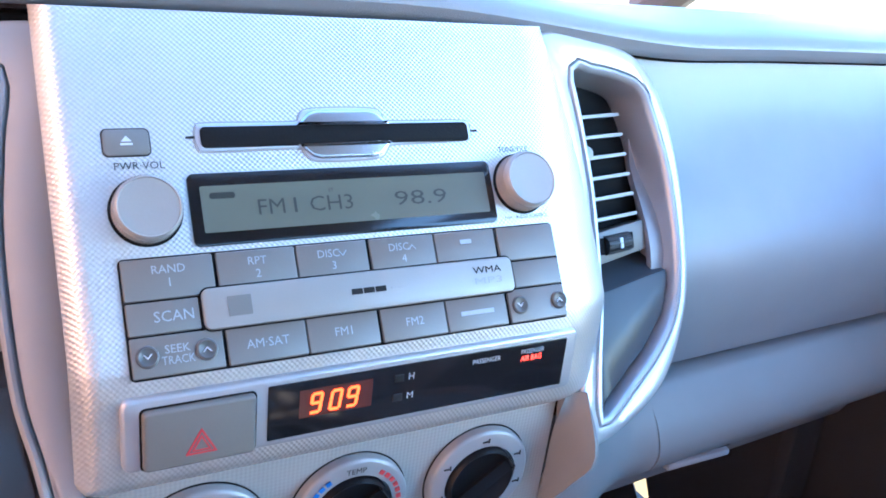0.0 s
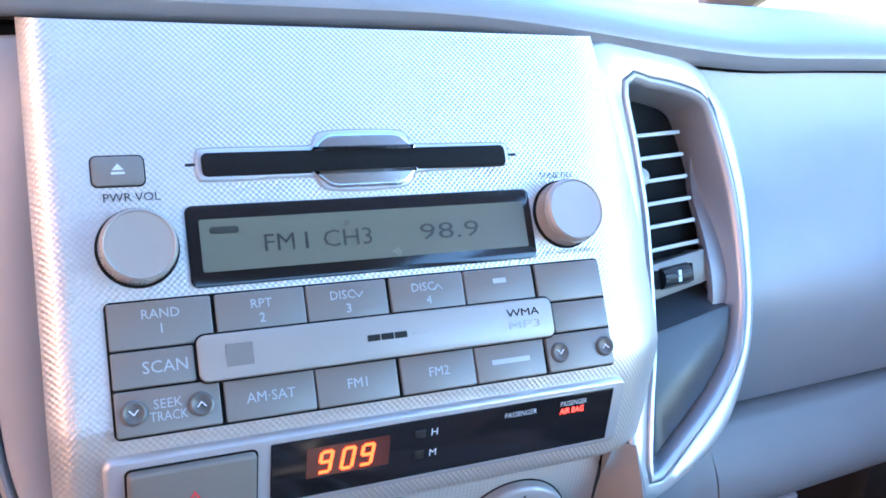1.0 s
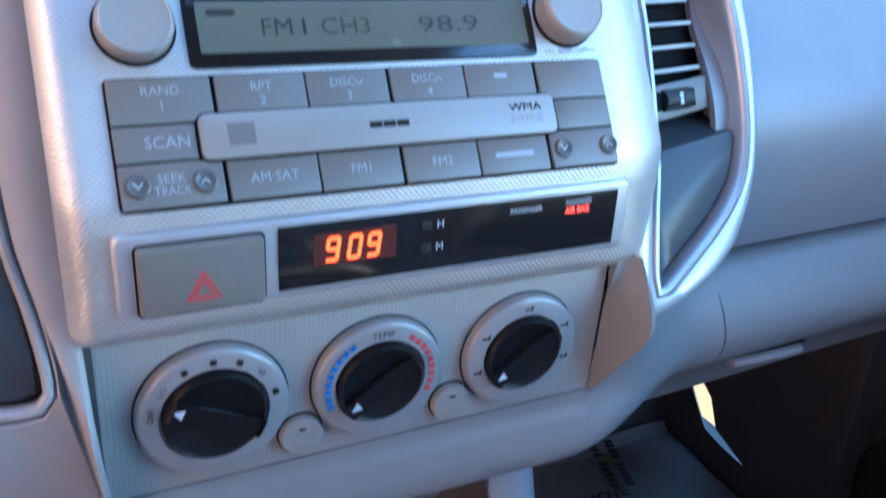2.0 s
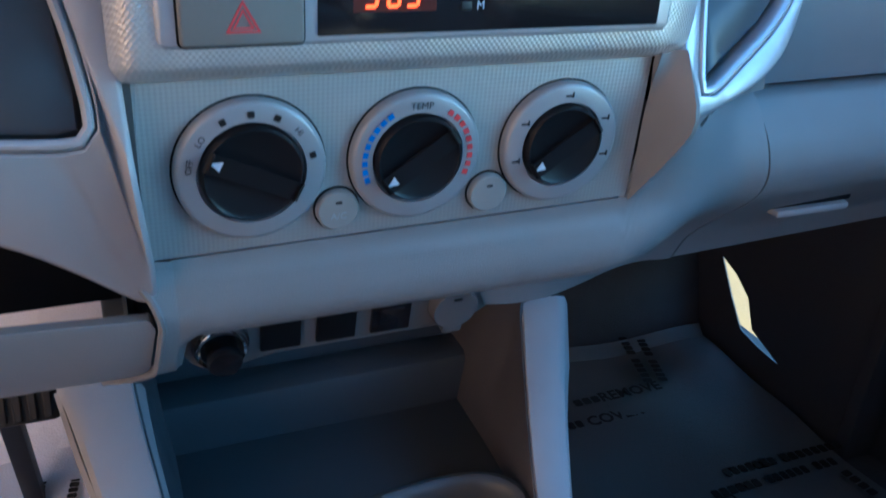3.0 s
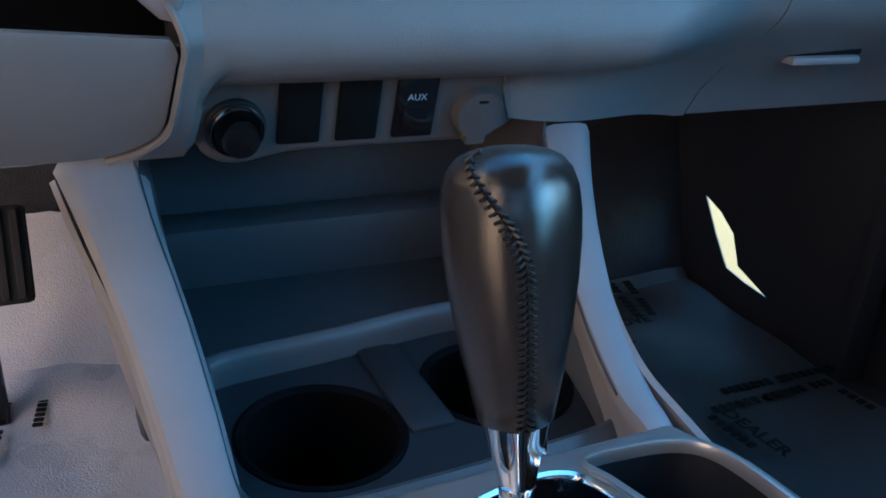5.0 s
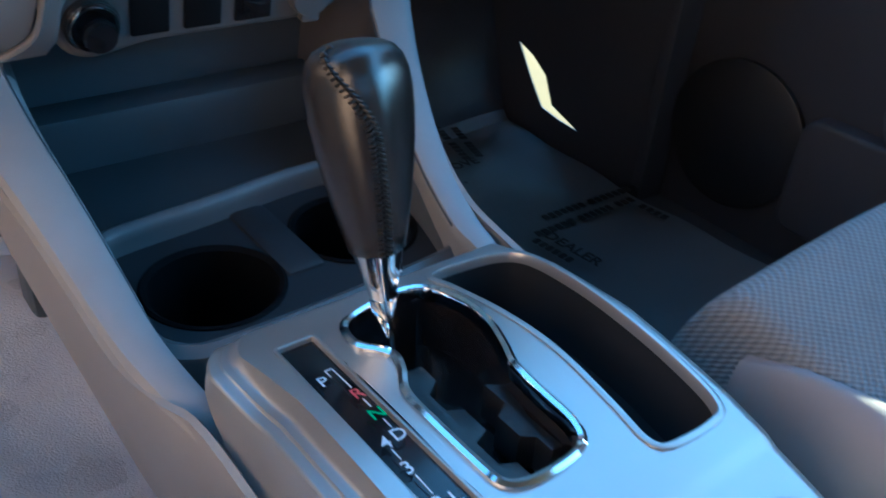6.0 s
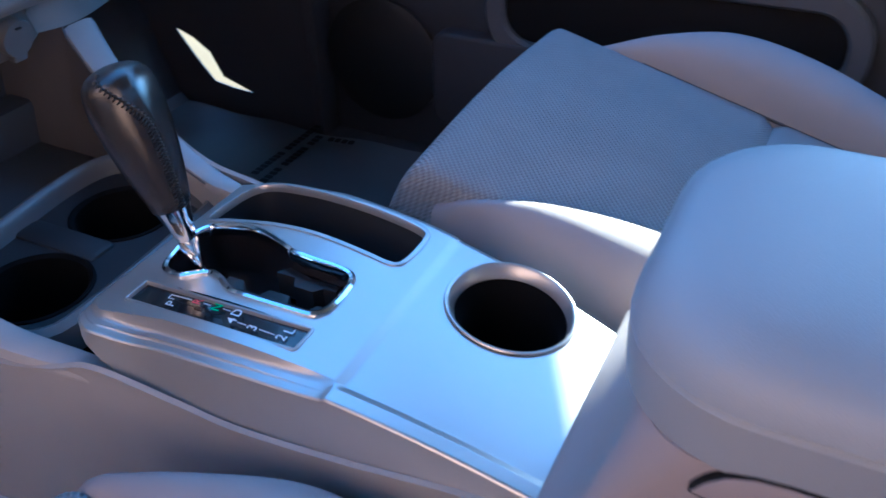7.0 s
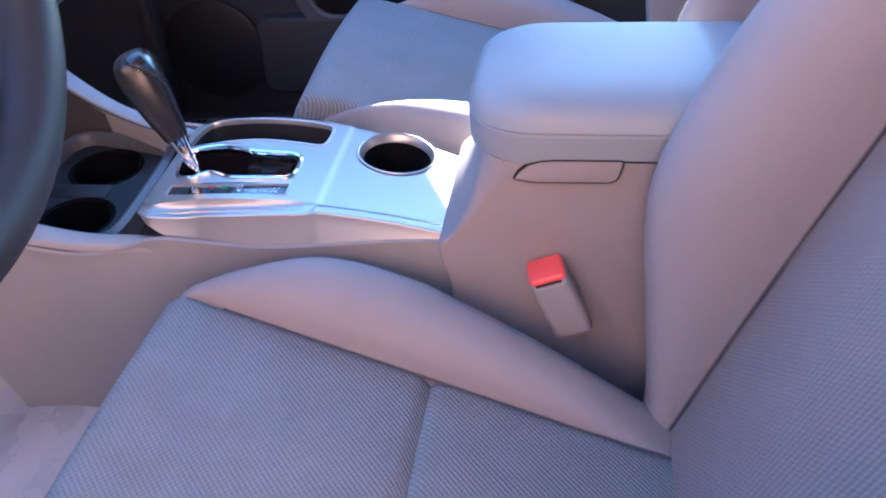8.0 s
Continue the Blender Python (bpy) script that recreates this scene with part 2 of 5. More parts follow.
def slab(outline, n0, n1, m=None, bevel=0.0008, steps=2):
    """An outline in the plane of m, from depth n0 to n1, with a rounded rim at n1."""
    outline, m = ccw(list(outline)), m or Matrix.Identity(4)
    rings = [[m @ Vector((x, y, n0)) for x, y in outline]]
    if bevel:
        rings.append([m @ Vector((x, y, n1 - bevel)) for x, y in outline])
        for i in range(1, steps + 1):
            a = math.pi / 2 * i / steps
            rings.append([m @ Vector((x, y, n1 - bevel + bevel * math.sin(a))) for x, y in grow(outline, -bevel * (1 - math.cos(a)))])
    else:
        rings.append([m @ Vector((x, y, n1)) for x, y in outline])
    return loft(rings)


def ringslab(outer, inner, n0, n1, m=None, bevel=0.0008):
    """A frame between two outlines of equally many points."""
    m = m or Matrix.Identity(4)
    o, i = ccw(list(outer)), ccw(list(inner))
    rows = [(o, n0), (o, n1 - bevel), (grow(o, -bevel), n1), (grow(i, bevel), n1), (i, n1 - bevel), (i, n0)]
    rings = [[m @ Vector((x, y, n)) for x, y in pts] for pts, n in rows]
    return loft(rings + [rings[0]], False, False)


def turned(profile, m=None, seg=40, cap=True):
    """A profile of (radius, height) turned round the normal of m."""
    m = m or Matrix.Identity(4)
    rings = [[m @ Vector((r * math.cos(2 * math.pi * i / seg), r * math.sin(2 * math.pi * i / seg), h)) for i in range(seg)] for r, h in profile]
    return loft(rings, cap, cap)


def box(x0, y0, z0, x1, y1, z1, bevel=0.002, m=None, seg=2):
    bm = bmesh.new()
    bmesh.ops.create_cube(bm, size=1)
    for v in bm.verts:
        v.co = Vector(((x0 + x1) / 2 + v.co.x * (x1 - x0), (y0 + y1) / 2 + v.co.y * (y1 - y0), (z0 + z1) / 2 + v.co.z * (z1 - z0)))
        if m:
            v.co = m @ v.co
    if bevel:
        bmesh.ops.bevel(bm, geom=bm.edges[:], offset=bevel, segments=seg, affect="EDGES", profile=0.5)
    return bm


def tube(pts, radius, seg=8, wrap=False):
    pts = [Vector(p) for p in pts]
    rings, n = [], len(pts)
    for i, p in enumerate(pts):
        a, b = (pts[i - 1], pts[(i + 1) % n]) if wrap or 0 < i < n - 1 else ((pts[0], pts[1]) if i == 0 else (pts[-2], pts[-1]))
        d = (b - a).normalized()
        q = d.orthogonal() if not rings else (side - d * side.dot(d))
        side = q.normalized()
        up = d.cross(side)
        rings.append([p + radius * (side * math.cos(2 * math.pi * k / seg) + up * math.sin(2 * math.pi * k / seg)) for k in range(seg)])
    if wrap:
        rings.append(rings[0])
    return loft(rings, not wrap, not wrap)


def sheet(fn, nu, nv, thick=0.003, heart=(-0.1, 0.0, 0.75)):
    """A curved sheet: fn(u, v) for u and v from 0 to 1, thickened away from the heart of the cabin."""
    bm = bmesh.new()
    g = [[bm.verts.new(fn(i / nu, j / nv)) for j in range(nv + 1)] for i in range(nu + 1)]
    for i in range(nu):
        for j in range(nv):
            bm.faces.new((g[i][j], g[i + 1][j], g[i + 1][j + 1], g[i][j + 1]))
    bm.normal_update()
    mid = g[nu // 2][nv // 2]
    sign = 1 if mid.normal.dot(mid.co - Vector(heart)) > 0 else -1
    h = [[bm.verts.new(v.co + v.normal * sign * thick) for v in row] for row in g]
    for i in range(nu):
        for j in range(nv):
            bm.faces.new((h[i][j], h[i][j + 1], h[i + 1][j + 1], h[i + 1][j]))
    edge = [(i, 0) for i in range(nu)] + [(nu, j) for j in range(nv)] + [(i, nv) for i in range(nu, 0, -1)] + [(0, j) for j in range(nv, 0, -1)]
    for (i, j), (k, m) in zip(edge, edge[1:] + edge[:1]):
        bm.faces.new((g[i][j], h[i][j], h[k][m], g[k][m]))
    return bm


def lettering(name, text, m, height, mat, parent, width=0.0, align="CENTER", label="", lift=0.0002, bold=0.0):
    """Words as a flat mesh part in the plane of m, centred on its origin."""
    cu = bpy.data.curves.new(name, "FONT")
    cu.body, cu.size, cu.align_x, cu.align_y, cu.extrude, cu.resolution_u, cu.offset = text, 1.0, align, "CENTER", 0.0, 2, bold
    tmp = bpy.data.objects.new(name, cu)
    scene.collection.objects.link(tmp)
    bpy.context.view_layer.update()
    me = bpy.data.meshes.new_from_object(tmp.evaluated_get(bpy.context.evaluated_depsgraph_get()))
    bpy.data.objects.remove(tmp)
    bm = bmesh.new()
    bm.from_mesh(me)
    xs, ys = [v.co.x for v in bm.verts], [v.co.y for v in bm.verts]
    k = height / 0.7
    kx = width / max(1e-6, max(xs) - min(xs)) if width else k
    cy = (max(ys) + min(ys)) / 2
    for v in bm.verts:
        v.co = m @ Vector((v.co.x * kx, (v.co.y - cy) * k, lift))
    return part(name, bm, mat, parent, label, smooth=0)


def at(m, a, b, n=0.0, turn=0.0):
    return m @ pose(a, b, n, 0, 0, turn)


FACE = basis((0, 0.400, 0.660), (1, 0, 0), (0, math.sin(radians(32)), math.cos(radians(32))))
STRIP = basis((0, 0.403, 0.638), (1, 0, 0), (0, 0, 1))
HVAC = basis((0, 0.4170, 0.5690), (1, 0, 0), (0, -0.06, 1))
RING = basis((0.140, 0.404, 0.593), (1, 0.2, 0), (0, 0.44, 1))
SWITCH = basis((0, 0.4650, 0.4622), (1, 0, 0), (0, -0.20, 0.98))


# ---- cabin shell ----
def wall(name, bm, mat, label, category="wall"):
    ob = part(name, bm, mat, None, "", smooth=30)
    return tagged(ob, label, category, "", "structure")


wall("ground", box(-60, -60, -0.62, 60, 60, -0.60, 0), ASPHALT, "sunlit dry tan ground outside the truck", "ground")
wall("floor", box(-0.72, -1.0, 0.04, 0.66, 1.0, 0.10, 0), CARPET, "dark grey carpeted truck floor", "floor")
wall("firewall", box(-0.72, 0.95, -0.03, 0.66, 1.0, 0.758, 0.004), CARPET, "dark carpeted firewall in front of the footwells", "wall")
wall("toe_board", sheet(lambda u, v: Vector((-0.70 + 1.286 * u, 0.84 + 0.10 * v, 0.10 + 0.30 * v)), 4, 4, 0.006), CARPET, "dark carpeted sloping toe board", "floor")
wall("ceiling", box(-0.60, -1.0, 1.22, 0.60, 0.25, 1.26, 0.01), ROOFM, "grey cloth headliner", "ceiling")
def prism(poly, x0, x1):
    bm = bmesh.new()
    lo, hi = ([bm.verts.new((x, y, z)) for y, z in poly] for x in (x0, x1))
    bm.faces.new(lo)
    bm.faces.new(hi[::-1])
    for i in range(len(poly)):
        bm.faces.new((lo[i], lo[(i + 1) % len(poly)], hi[(i + 1) % len(poly)], hi[i]))
    return bm


# rear wall with its window
def across(poly, y0, y1):
    bm = bmesh.new()
    lo, hi = ([bm.verts.new((x, y, z)) for x, z in poly] for y in (y0, y1))
    bm.faces.new(lo)
    bm.faces.new(hi[::-1])
    for i in range(len(poly)):
        bm.faces.new((lo[i], lo[(i + 1) % len(poly)], hi[(i + 1) % len(poly)], hi[i]))
    return bm


wall("wall_rear", across([(-0.72, -0.03), (0.66, -0.03), (0.66, 1.06), (-0.72, 1.06)], -1.06, -1.0), DOORM, "grey rear cab wall below the back window", "wall")

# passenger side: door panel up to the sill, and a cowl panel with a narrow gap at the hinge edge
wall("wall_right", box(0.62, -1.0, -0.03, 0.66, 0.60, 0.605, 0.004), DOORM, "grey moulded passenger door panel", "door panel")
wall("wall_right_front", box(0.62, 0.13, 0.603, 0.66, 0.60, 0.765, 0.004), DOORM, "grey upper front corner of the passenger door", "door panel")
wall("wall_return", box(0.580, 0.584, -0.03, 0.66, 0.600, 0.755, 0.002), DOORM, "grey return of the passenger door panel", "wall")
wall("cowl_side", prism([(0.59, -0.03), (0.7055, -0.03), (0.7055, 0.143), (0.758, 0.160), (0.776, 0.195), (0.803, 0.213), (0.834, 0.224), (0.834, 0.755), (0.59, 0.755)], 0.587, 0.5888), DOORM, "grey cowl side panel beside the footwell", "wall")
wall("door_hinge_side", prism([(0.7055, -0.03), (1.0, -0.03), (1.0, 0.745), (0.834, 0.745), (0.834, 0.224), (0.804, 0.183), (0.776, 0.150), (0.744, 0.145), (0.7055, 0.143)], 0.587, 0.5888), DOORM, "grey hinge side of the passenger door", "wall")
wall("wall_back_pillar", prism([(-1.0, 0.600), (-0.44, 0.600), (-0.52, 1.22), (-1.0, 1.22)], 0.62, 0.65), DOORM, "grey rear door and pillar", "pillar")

# driver side, with its door open
wall("wall_left_front", box(-0.74, 0.56, -0.03, -0.70, 1.0, 0.755, 0.004), DOORM, "grey hinge pillar of the open driver door", "wall")
wall("wall_left_rear", box(-0.74, -1.0, -0.03, -0.70, -0.38, 1.22, 0.004), DOORM, "grey rear cab side", "wall")
wall("pillar_centre", prism([(-0.382, 0.74), (-0.34, 0.74), (-0.37, 1.23), (-0.382, 1.23)], -0.74, -0.70), DOORM, "grey door pillar", "pillar")
wall("roof_rail_left", box(-0.72, -0.38, 1.08, -0.60, 0.50, 1.22, 0.02), DOORM, "grey roof rail over the driver door", "roof rail")
wall("door_sill", box(-0.74, -0.40, -0.06, -0.68, 0.58, 0.03, 0.008), DOORM, "grey door sill", "sill")
# out-of-view door leaf, its tint works as a warm reflector
wall("door_left", box(-0.03, 0.0, 0.0, 0.03, 1.02, 0.74, 0.02, pose(-0.77, 0.58, 0.0, 0, 0, 125)), DOORBOUNCE, "inner panel of the open driver door, tinted to bounce warm light", "door")
# outside, unseen: an added board cuts the sun's edge, an added wall bounces warm light
wall("awning", prism([(-0.063, 1.345), (-2.10, 2.3), (1.3, 2.3), (1.3, 0.80), (0.0, 0.80), (-0.02, 1.30)], 2.44, 2.48), DOORM, "unseen dark board added to block sun from the cab front", "awning")
# posts added only to hold up the sun-blocking board
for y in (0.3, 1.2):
    wall("blocker_post", box(2.445, y, -0.60, 2.475, y + 0.03, 0.81, 0.004), DOORM, "unseen dark post added under the sun-blocking board", "post")
# unseen wall, added as a warm reflector for the driver side
wall("bounce_wall", box(-4.7, -10, -0.60, -4.5, 10, 4.4, 0.02), BOUNCEWALL, "unseen pink wall added to bounce warm light into the cab", "building")
wall("hood_apron", box(-0.72, 1.0, -0.3, 0.72, 1.04, 0.745, 0.004), DOORM, "dark apron under the hood", "wall")


# ---- dashboard ----
dash = thing("dashboard", (0, 0.45, 0.45), "grey truck dashboard with silver centre panel", "dashboard")


def lip_z(x):
    f = min(1.0, max(0.0, (x - 0.03) / 0.24))
    return 0.786 - 0.018 * f * f * (3 - 2 * f)


def lip_y(x):
    f = min(1.0, max(0.0, (abs(x) - 0.09) / 0.28))
    return 0.487 + 0.02 * f * f * (3 - 2 * f)


def pad_fn(u, v):
    x = -0.70 + 1.32 * u
    prof = [(0.035, 0.001), (0.010, 0.000), (0.0045, 0.0012), (0.000, 0.0045), (-0.0035, 0.0105), (0.002, 0.0168), (0.015, 0.0205), (0.05, 0.0230), (0.16, 0.0190), (0.45, -0.006)]
    f = v * (len(prof) - 1)
    k = min(int(f), len(prof) - 2)
    p = Vector(prof[k]).lerp(Vector(prof[k + 1]), f - k)
    return Vector((x, lip_y(x) + p.x, lip_z(x) + p.y))


part("top_pad", sheet(pad_fn, 66, 28, 0.004), PAD, dash, "soft grey dash top pad")


def face_fn(u, v):
    prof = open_curve([(0.4800, 0.7885), (0.4530, 0.7453), (0.4265, 0.7024), (0.4075, 0.6715), (0.4035, 0.6600), (0.4030, 0.6400), (0.4030, 0.6200), (0.4050, 0.6130), (0.4120, 0.6085), (0.4300, 0.6065)], 61)
    p = prof[min(60, int(round(v * 60)))]
    z = p.y
    right = 0.119 + 0.016 * math.sin(min(1.0, max(0.0, (0.79 - z) / 0.10)) * math.pi / 2) - 0.006 * max(0.0, (0.66 - z) / 0.05)
    left = -0.1205
    x = left + (right - left) * u
    back = 0.012 * (max(0.0, x - 0.102) / 0.033) ** 2 + 0.010 * (max(0.0, -x - 0.1125) / 0.008) ** 2.2
    return Vector((x, p.x + back, z - back * 0.12))


part("centre_panel", sheet(face_fn, 72, 60, 0.003), SILVER, dash, "silver dimpled centre panel")

# backing behind the seams
part("seam_backing", box(-0.20, 0.520, 0.55, 0.24, 0.535, 0.78, 0.002), GAP, dash)

RING_OUT = [(-0.0215, 0.2065), (0.012, 0.2085), (0.037, 0.204), (0.062, 0.1935), (0.078, 0.172), (0.086, 0.145), (0.0898, 0.1173), (0.0900, 0.090), (0.0880, 0.066), (0.0810, 0.0425), (0.0640, 0.0165), (0.0450, 0.0025), (0.0148, -0.0080), (-0.0050, -0.0115), (-0.0165, -0.0095), (-0.0160, -0.0010), (-0.0135, 0.0204), (-0.0085, 0.0572), (-0.0065, 0.1165), (-0.0120, 0.1621)]
RING_IN = [(0.0050, 0.1890), (0.020, 0.1875), (0.040, 0.1838), (0.0585, 0.1770), (0.066, 0.162), (0.0745, 0.133), (0.0775, 0.105), (0.0775, 0.080), (0.0745, 0.060), (0.067, 0.043), (0.050, 0.0275), (0.025, 0.013), (0.0045, 0.0022), (0.0005, 0.0045), (0.005, 0.035), (0.0105, 0.066), (0.0120, 0.121), (0.0085, 0.160)]


LEFT_OUT = RING_OUT[:9] + [(0.0900, 0.030), (0.0885, 0.000), (0.0850, -0.020), (0.060, -0.0290), (0.034, -0.0380), (0.0150, -0.0490), (0.0020, -0.0590), (-0.0080, -0.0640), (-0.0128, -0.0500), (-0.0140, -0.0200), (-0.0130, 0.024), (-0.0128, 0.060), (-0.0132, 0.1165), (-0.0160, 0.1621)]
LEFT_IN = RING_IN[:9] + [(0.0755, 0.036), (0.0745, 0.012), (0.070, 0.0045), (0.050, 0.0030), (0.012, 0.0025), (0.0035, 0.0045), (0.0020, 0.012)] + RING_IN[14:]
POCKET = [(0.010, 0.0760), (0.0745, 0.0800), (0.0755, 0.060), (0.067, 0.0445), (0.048, 0.0290), (0.020, 0.0130), (0.0045, 0.006), (0.007, 0.035)]
LEFT_POCKET = [(0.010, 0.0760), (0.0745, 0.0800), (0.0755, 0.060), (0.0750, 0.036), (0.0735, 0.012), (0.068, 0.0055), (0.040, 0.0040), (0.012, 0.0035), (0.0045, 0.0060), (0.0040, 0.020), (0.007, 0.040)]


def mirrored(m):
    return Matrix.Diagonal((-1, 1, 1, 1)) @ m


def vent_unit(m, out, hole, pocket, paint):
    """The silver surround with its louvres, thumb wheel and dark pocket panel."""
    o, i = closed(out, 96), closed(hole, 96)
    k = min(range(96), key=lambda j: (Vector(i[j]) - Vector(hole[0])).length)
    i = i[k:] + i[:k]
    vent = thing("air_vent", m @ Vector((0.04, 0.1, 0)), "silver framed dashboard air vent with grey louvres", "air vent", "centre vents")
    o, i = ccw(o), ccw(i)

    def ringed(rows):
        return loft([[m @ Vector((x, y, n - 11.0 * max(0.0, -y) ** 2)) for x, y in pts] for pts, n in rows], False, False)

    part("surround", ringed([(grow(o, -0.006), -0.014), (o, -0.002), (grow(o, -0.0007), -0.0007), (grow(o, -0.002), 0.0), (grow(i, 0.0062), 0.0), (grow(i, 0.0054), -0.0006), (grow(i, 0.0051), -0.0040)]), paint, vent, "silver painted surround")
    part("inner_rim", ringed([(grow(i, 0.0052), -0.0038), (grow(i, 0.0044), -0.0032), (grow(i, 0.0042), -0.0004), (grow(i, 0.0036), 0.0004), (grow(i, 0.0022), 0.0007), (grow(i, 0.0008), -0.0002), (i, -0.002), (i, -0.0045)]), paint, vent, "raised silver bead round the opening")
    part("throat", ringed([(i, -0.0044), (grow(i, -0.0010), -0.0260)]), paint, vent, "silver inner wall of the vent")
    inside = grow(ccw(i), 0.001)
    part("housing", slab(inside, -0.040, -0.0250, m, 0), GAP, vent)
    # louvres lie level, a little behind the surround
    for n in range(6):
        b = 0.1652 - 0.0118 * n
        a0, a1 = 0.009 + 0.0028 * n * 0.7, 0.0575 + 0.0016 * n
        slat = part("slat", box(a0, b - 0.0008, -0.0255, a1, b + 0.0008, -0.0150, 0.0005, m, 1), GAP, vent)
        part("slat_edge", box(a0, b - 0.0011, -0.0149, a1 - 0.002, b + 0.0011, -0.0138, 0.0003, m, 1), KNOB, slat, "pale front edge")
    part("slider_tab", turned([(0.0005, -0.017), (0.0055, -0.017), (0.006, -0.012), (0.004, -0.008), (0.0005, -0.007)], at(m, 0.0185, 0.1440), 20), KNOB, vent, "grey louvre slider tab")
    part("wheel_plate", slab([(0.013, 0.0985), (0.067, 0.1015), (0.072, 0.0845), (0.013, 0.0800)], -0.030, -0.0135, m, 0.001), BUTTON, vent)
    part("wheel_slot", slab(rrect(0.026, 0.0862, 0.056, 0.0958, 0.001), -0.0136, -0.0130, m, 0), GAP, vent)
    wheel = at(m, 0.041, 0.0910, -0.0155)
    bm = turned([(0.0003, -0.0105), (0.006, -0.0105), (0.006, 0.0105), (0.0003, 0.0105)], wheel @ pose(0, 0, 0, 0, 90, 0), 28)
    part("thumb_wheel", bm, DARK, vent, "dark ribbed thumb wheel")
    for k in range(5):
        q = wheel @ pose(0, 0, 0, -48 + 24 * k, 0, 0)
        part("wheel_rib", box(-0.0100, -0.0005, 0.0056, 0.0100, 0.0005, 0.0064, 0.0002, q, 1), DARK, vent)
    part("wheel_mark", box(-0.0012, -0.003, 0.0058, 0.0012, 0.003, 0.0064, 0, wheel), WHITE, vent)
    rings = [[m @ Vector((x, y + (0.006 if d < -0.02 else -0.009) * (1 if y > 0.07 else 0), d)) for x, y in ccw(pts)] for pts, d in ((pocket, -0.030), (pocket, -0.010), (grow(ccw(pocket), -0.001), -0.0065), (grow(ccw(pocket), -0.003), -0.0055))]
    part("pocket_panel", loft(rings), POCKETM, vent, "dark blank panel below the louvres")
    return vent


vent_unit(RING, RING_OUT, RING_IN, POCKET, TRIM)
vent_unit(Matrix.Translation((0.010, 0, -0.004)) @ mirrored(RING), LEFT_OUT, LEFT_IN, LEFT_POCKET, MATTE)


# passenger side panels
def upper_fn(u, v):
    x = 0.204 + 0.416 * u
    top = Vector((lip_y(x) + 0.014, lip_z(x) - 0.002))
    p = open_curve([top, (top.x - 0.008, top.y - 0.03), (0.490 + 0.012 * u, 0.708), (0.4725 + 0.018 * u, 0.686), (0.4610 + 0.02 * u, 0.668), (0.4555 + 0.02 * u, 0.652), (0.4550 + 0.02 * u, 0.636), (0.4580 + 0.02 * u, 0.618), (0.4630 + 0.02 * u, 0.601), (0.4690 + 0.02 * u, 0.585), (0.4780 + 0.02 * u, 0.568)], 36)[int(round(v * 35))]
    return Vector((x, p.x, p.y))


part("airbag_panel", sheet(upper_fn, 30, 35, 0.004), PAD, dash, "smooth grey passenger airbag panel")


def seam_x(z):
    return 0.2235 + 0.014 * min(1.0, max(0.0, (0.58 - z) / 0.1))


GLOVE = open_curve([(0.512, 0.5670), (0.471, 0.5705), (0.4600, 0.565), (0.4525, 0.554), (0.4465, 0.540), (0.4445, 0.524), (0.4515, 0.508), (0.4680, 0.492), (0.4890, 0.474), (0.508, 0.454), (0.520, 0.432)], 33)


def glove_fn(u, v):
    p = GLOVE[int(round(v * 32))]
    x = seam_x(p.y) + 0.0013
    return Vector((x + (0.585 - x) * u, p.x + 0.03 * u, p.y - 0.006 * (1 - u) * max(0.0, (p.y - 0.54) / 0.044) - 0.008 * u))


def glove_y(z):
    for a, c in zip(GLOVE[4:], GLOVE[5:]):
        if c.y <= z <= a.y:
            return a.x + (c.x - a.x) * (a.y - z) / max(1e-6, a.y - c.y)
    return 0.4560 if z > 0.57 else 0.52


glove = part("glove_box_door", sheet(glove_fn, 30, 32, 0.004), LOWER, dash, "pale grey glove box door")
part("handle", box(0.288, 0.4830, 0.4715, 0.352, 0.4990, 0.4775, 0.0025), CONSOLE, glove, "pale grey lift handle")
part("handle_recess", box(0.284, 0.4870, 0.4770, 0.356, 0.4960, 0.4850, 0.002), GAP, glove)


def knee_top(x):
    base = 0.5327 + 0.018 * min(x, 0.114)
    if x < 0.114:
        return base
    return base + (0.59 - base) * min(1, (x - 0.114) / 0.017) + 0.02 * max(0, (x - 0.131) / 0.089)


KNEE_LEFT = open_curve([(-0.180, 0.566), (-0.1634, 0.5556), (-0.1456, 0.5442), (-0.1267, 0.5304), (-0.1191, 0.5229), (-0.1140, 0.5147), (-0.1113, 0.5036), (-0.1122, 0.4945), (-0.1135, 0.4800), (-0.1156, 0.4620), (-0.1261, 0.4490), (-0.1381, 0.4425)], 61)
KNEE_PROFILE = open_curve([(0.60, 0.4060), (0.560, 0.4150), (0.532, 0.4197), (0.520, 0.4160), (0.508, 0.4132), (0.499, 0.4145), (0.4920, 0.4205), (0.4865, 0.4300), (0.4825, 0.4420), (0.4795, 0.4540), (0.4740, 0.4620), (0.460, 0.4655), (0.430, 0.4715)], 120)


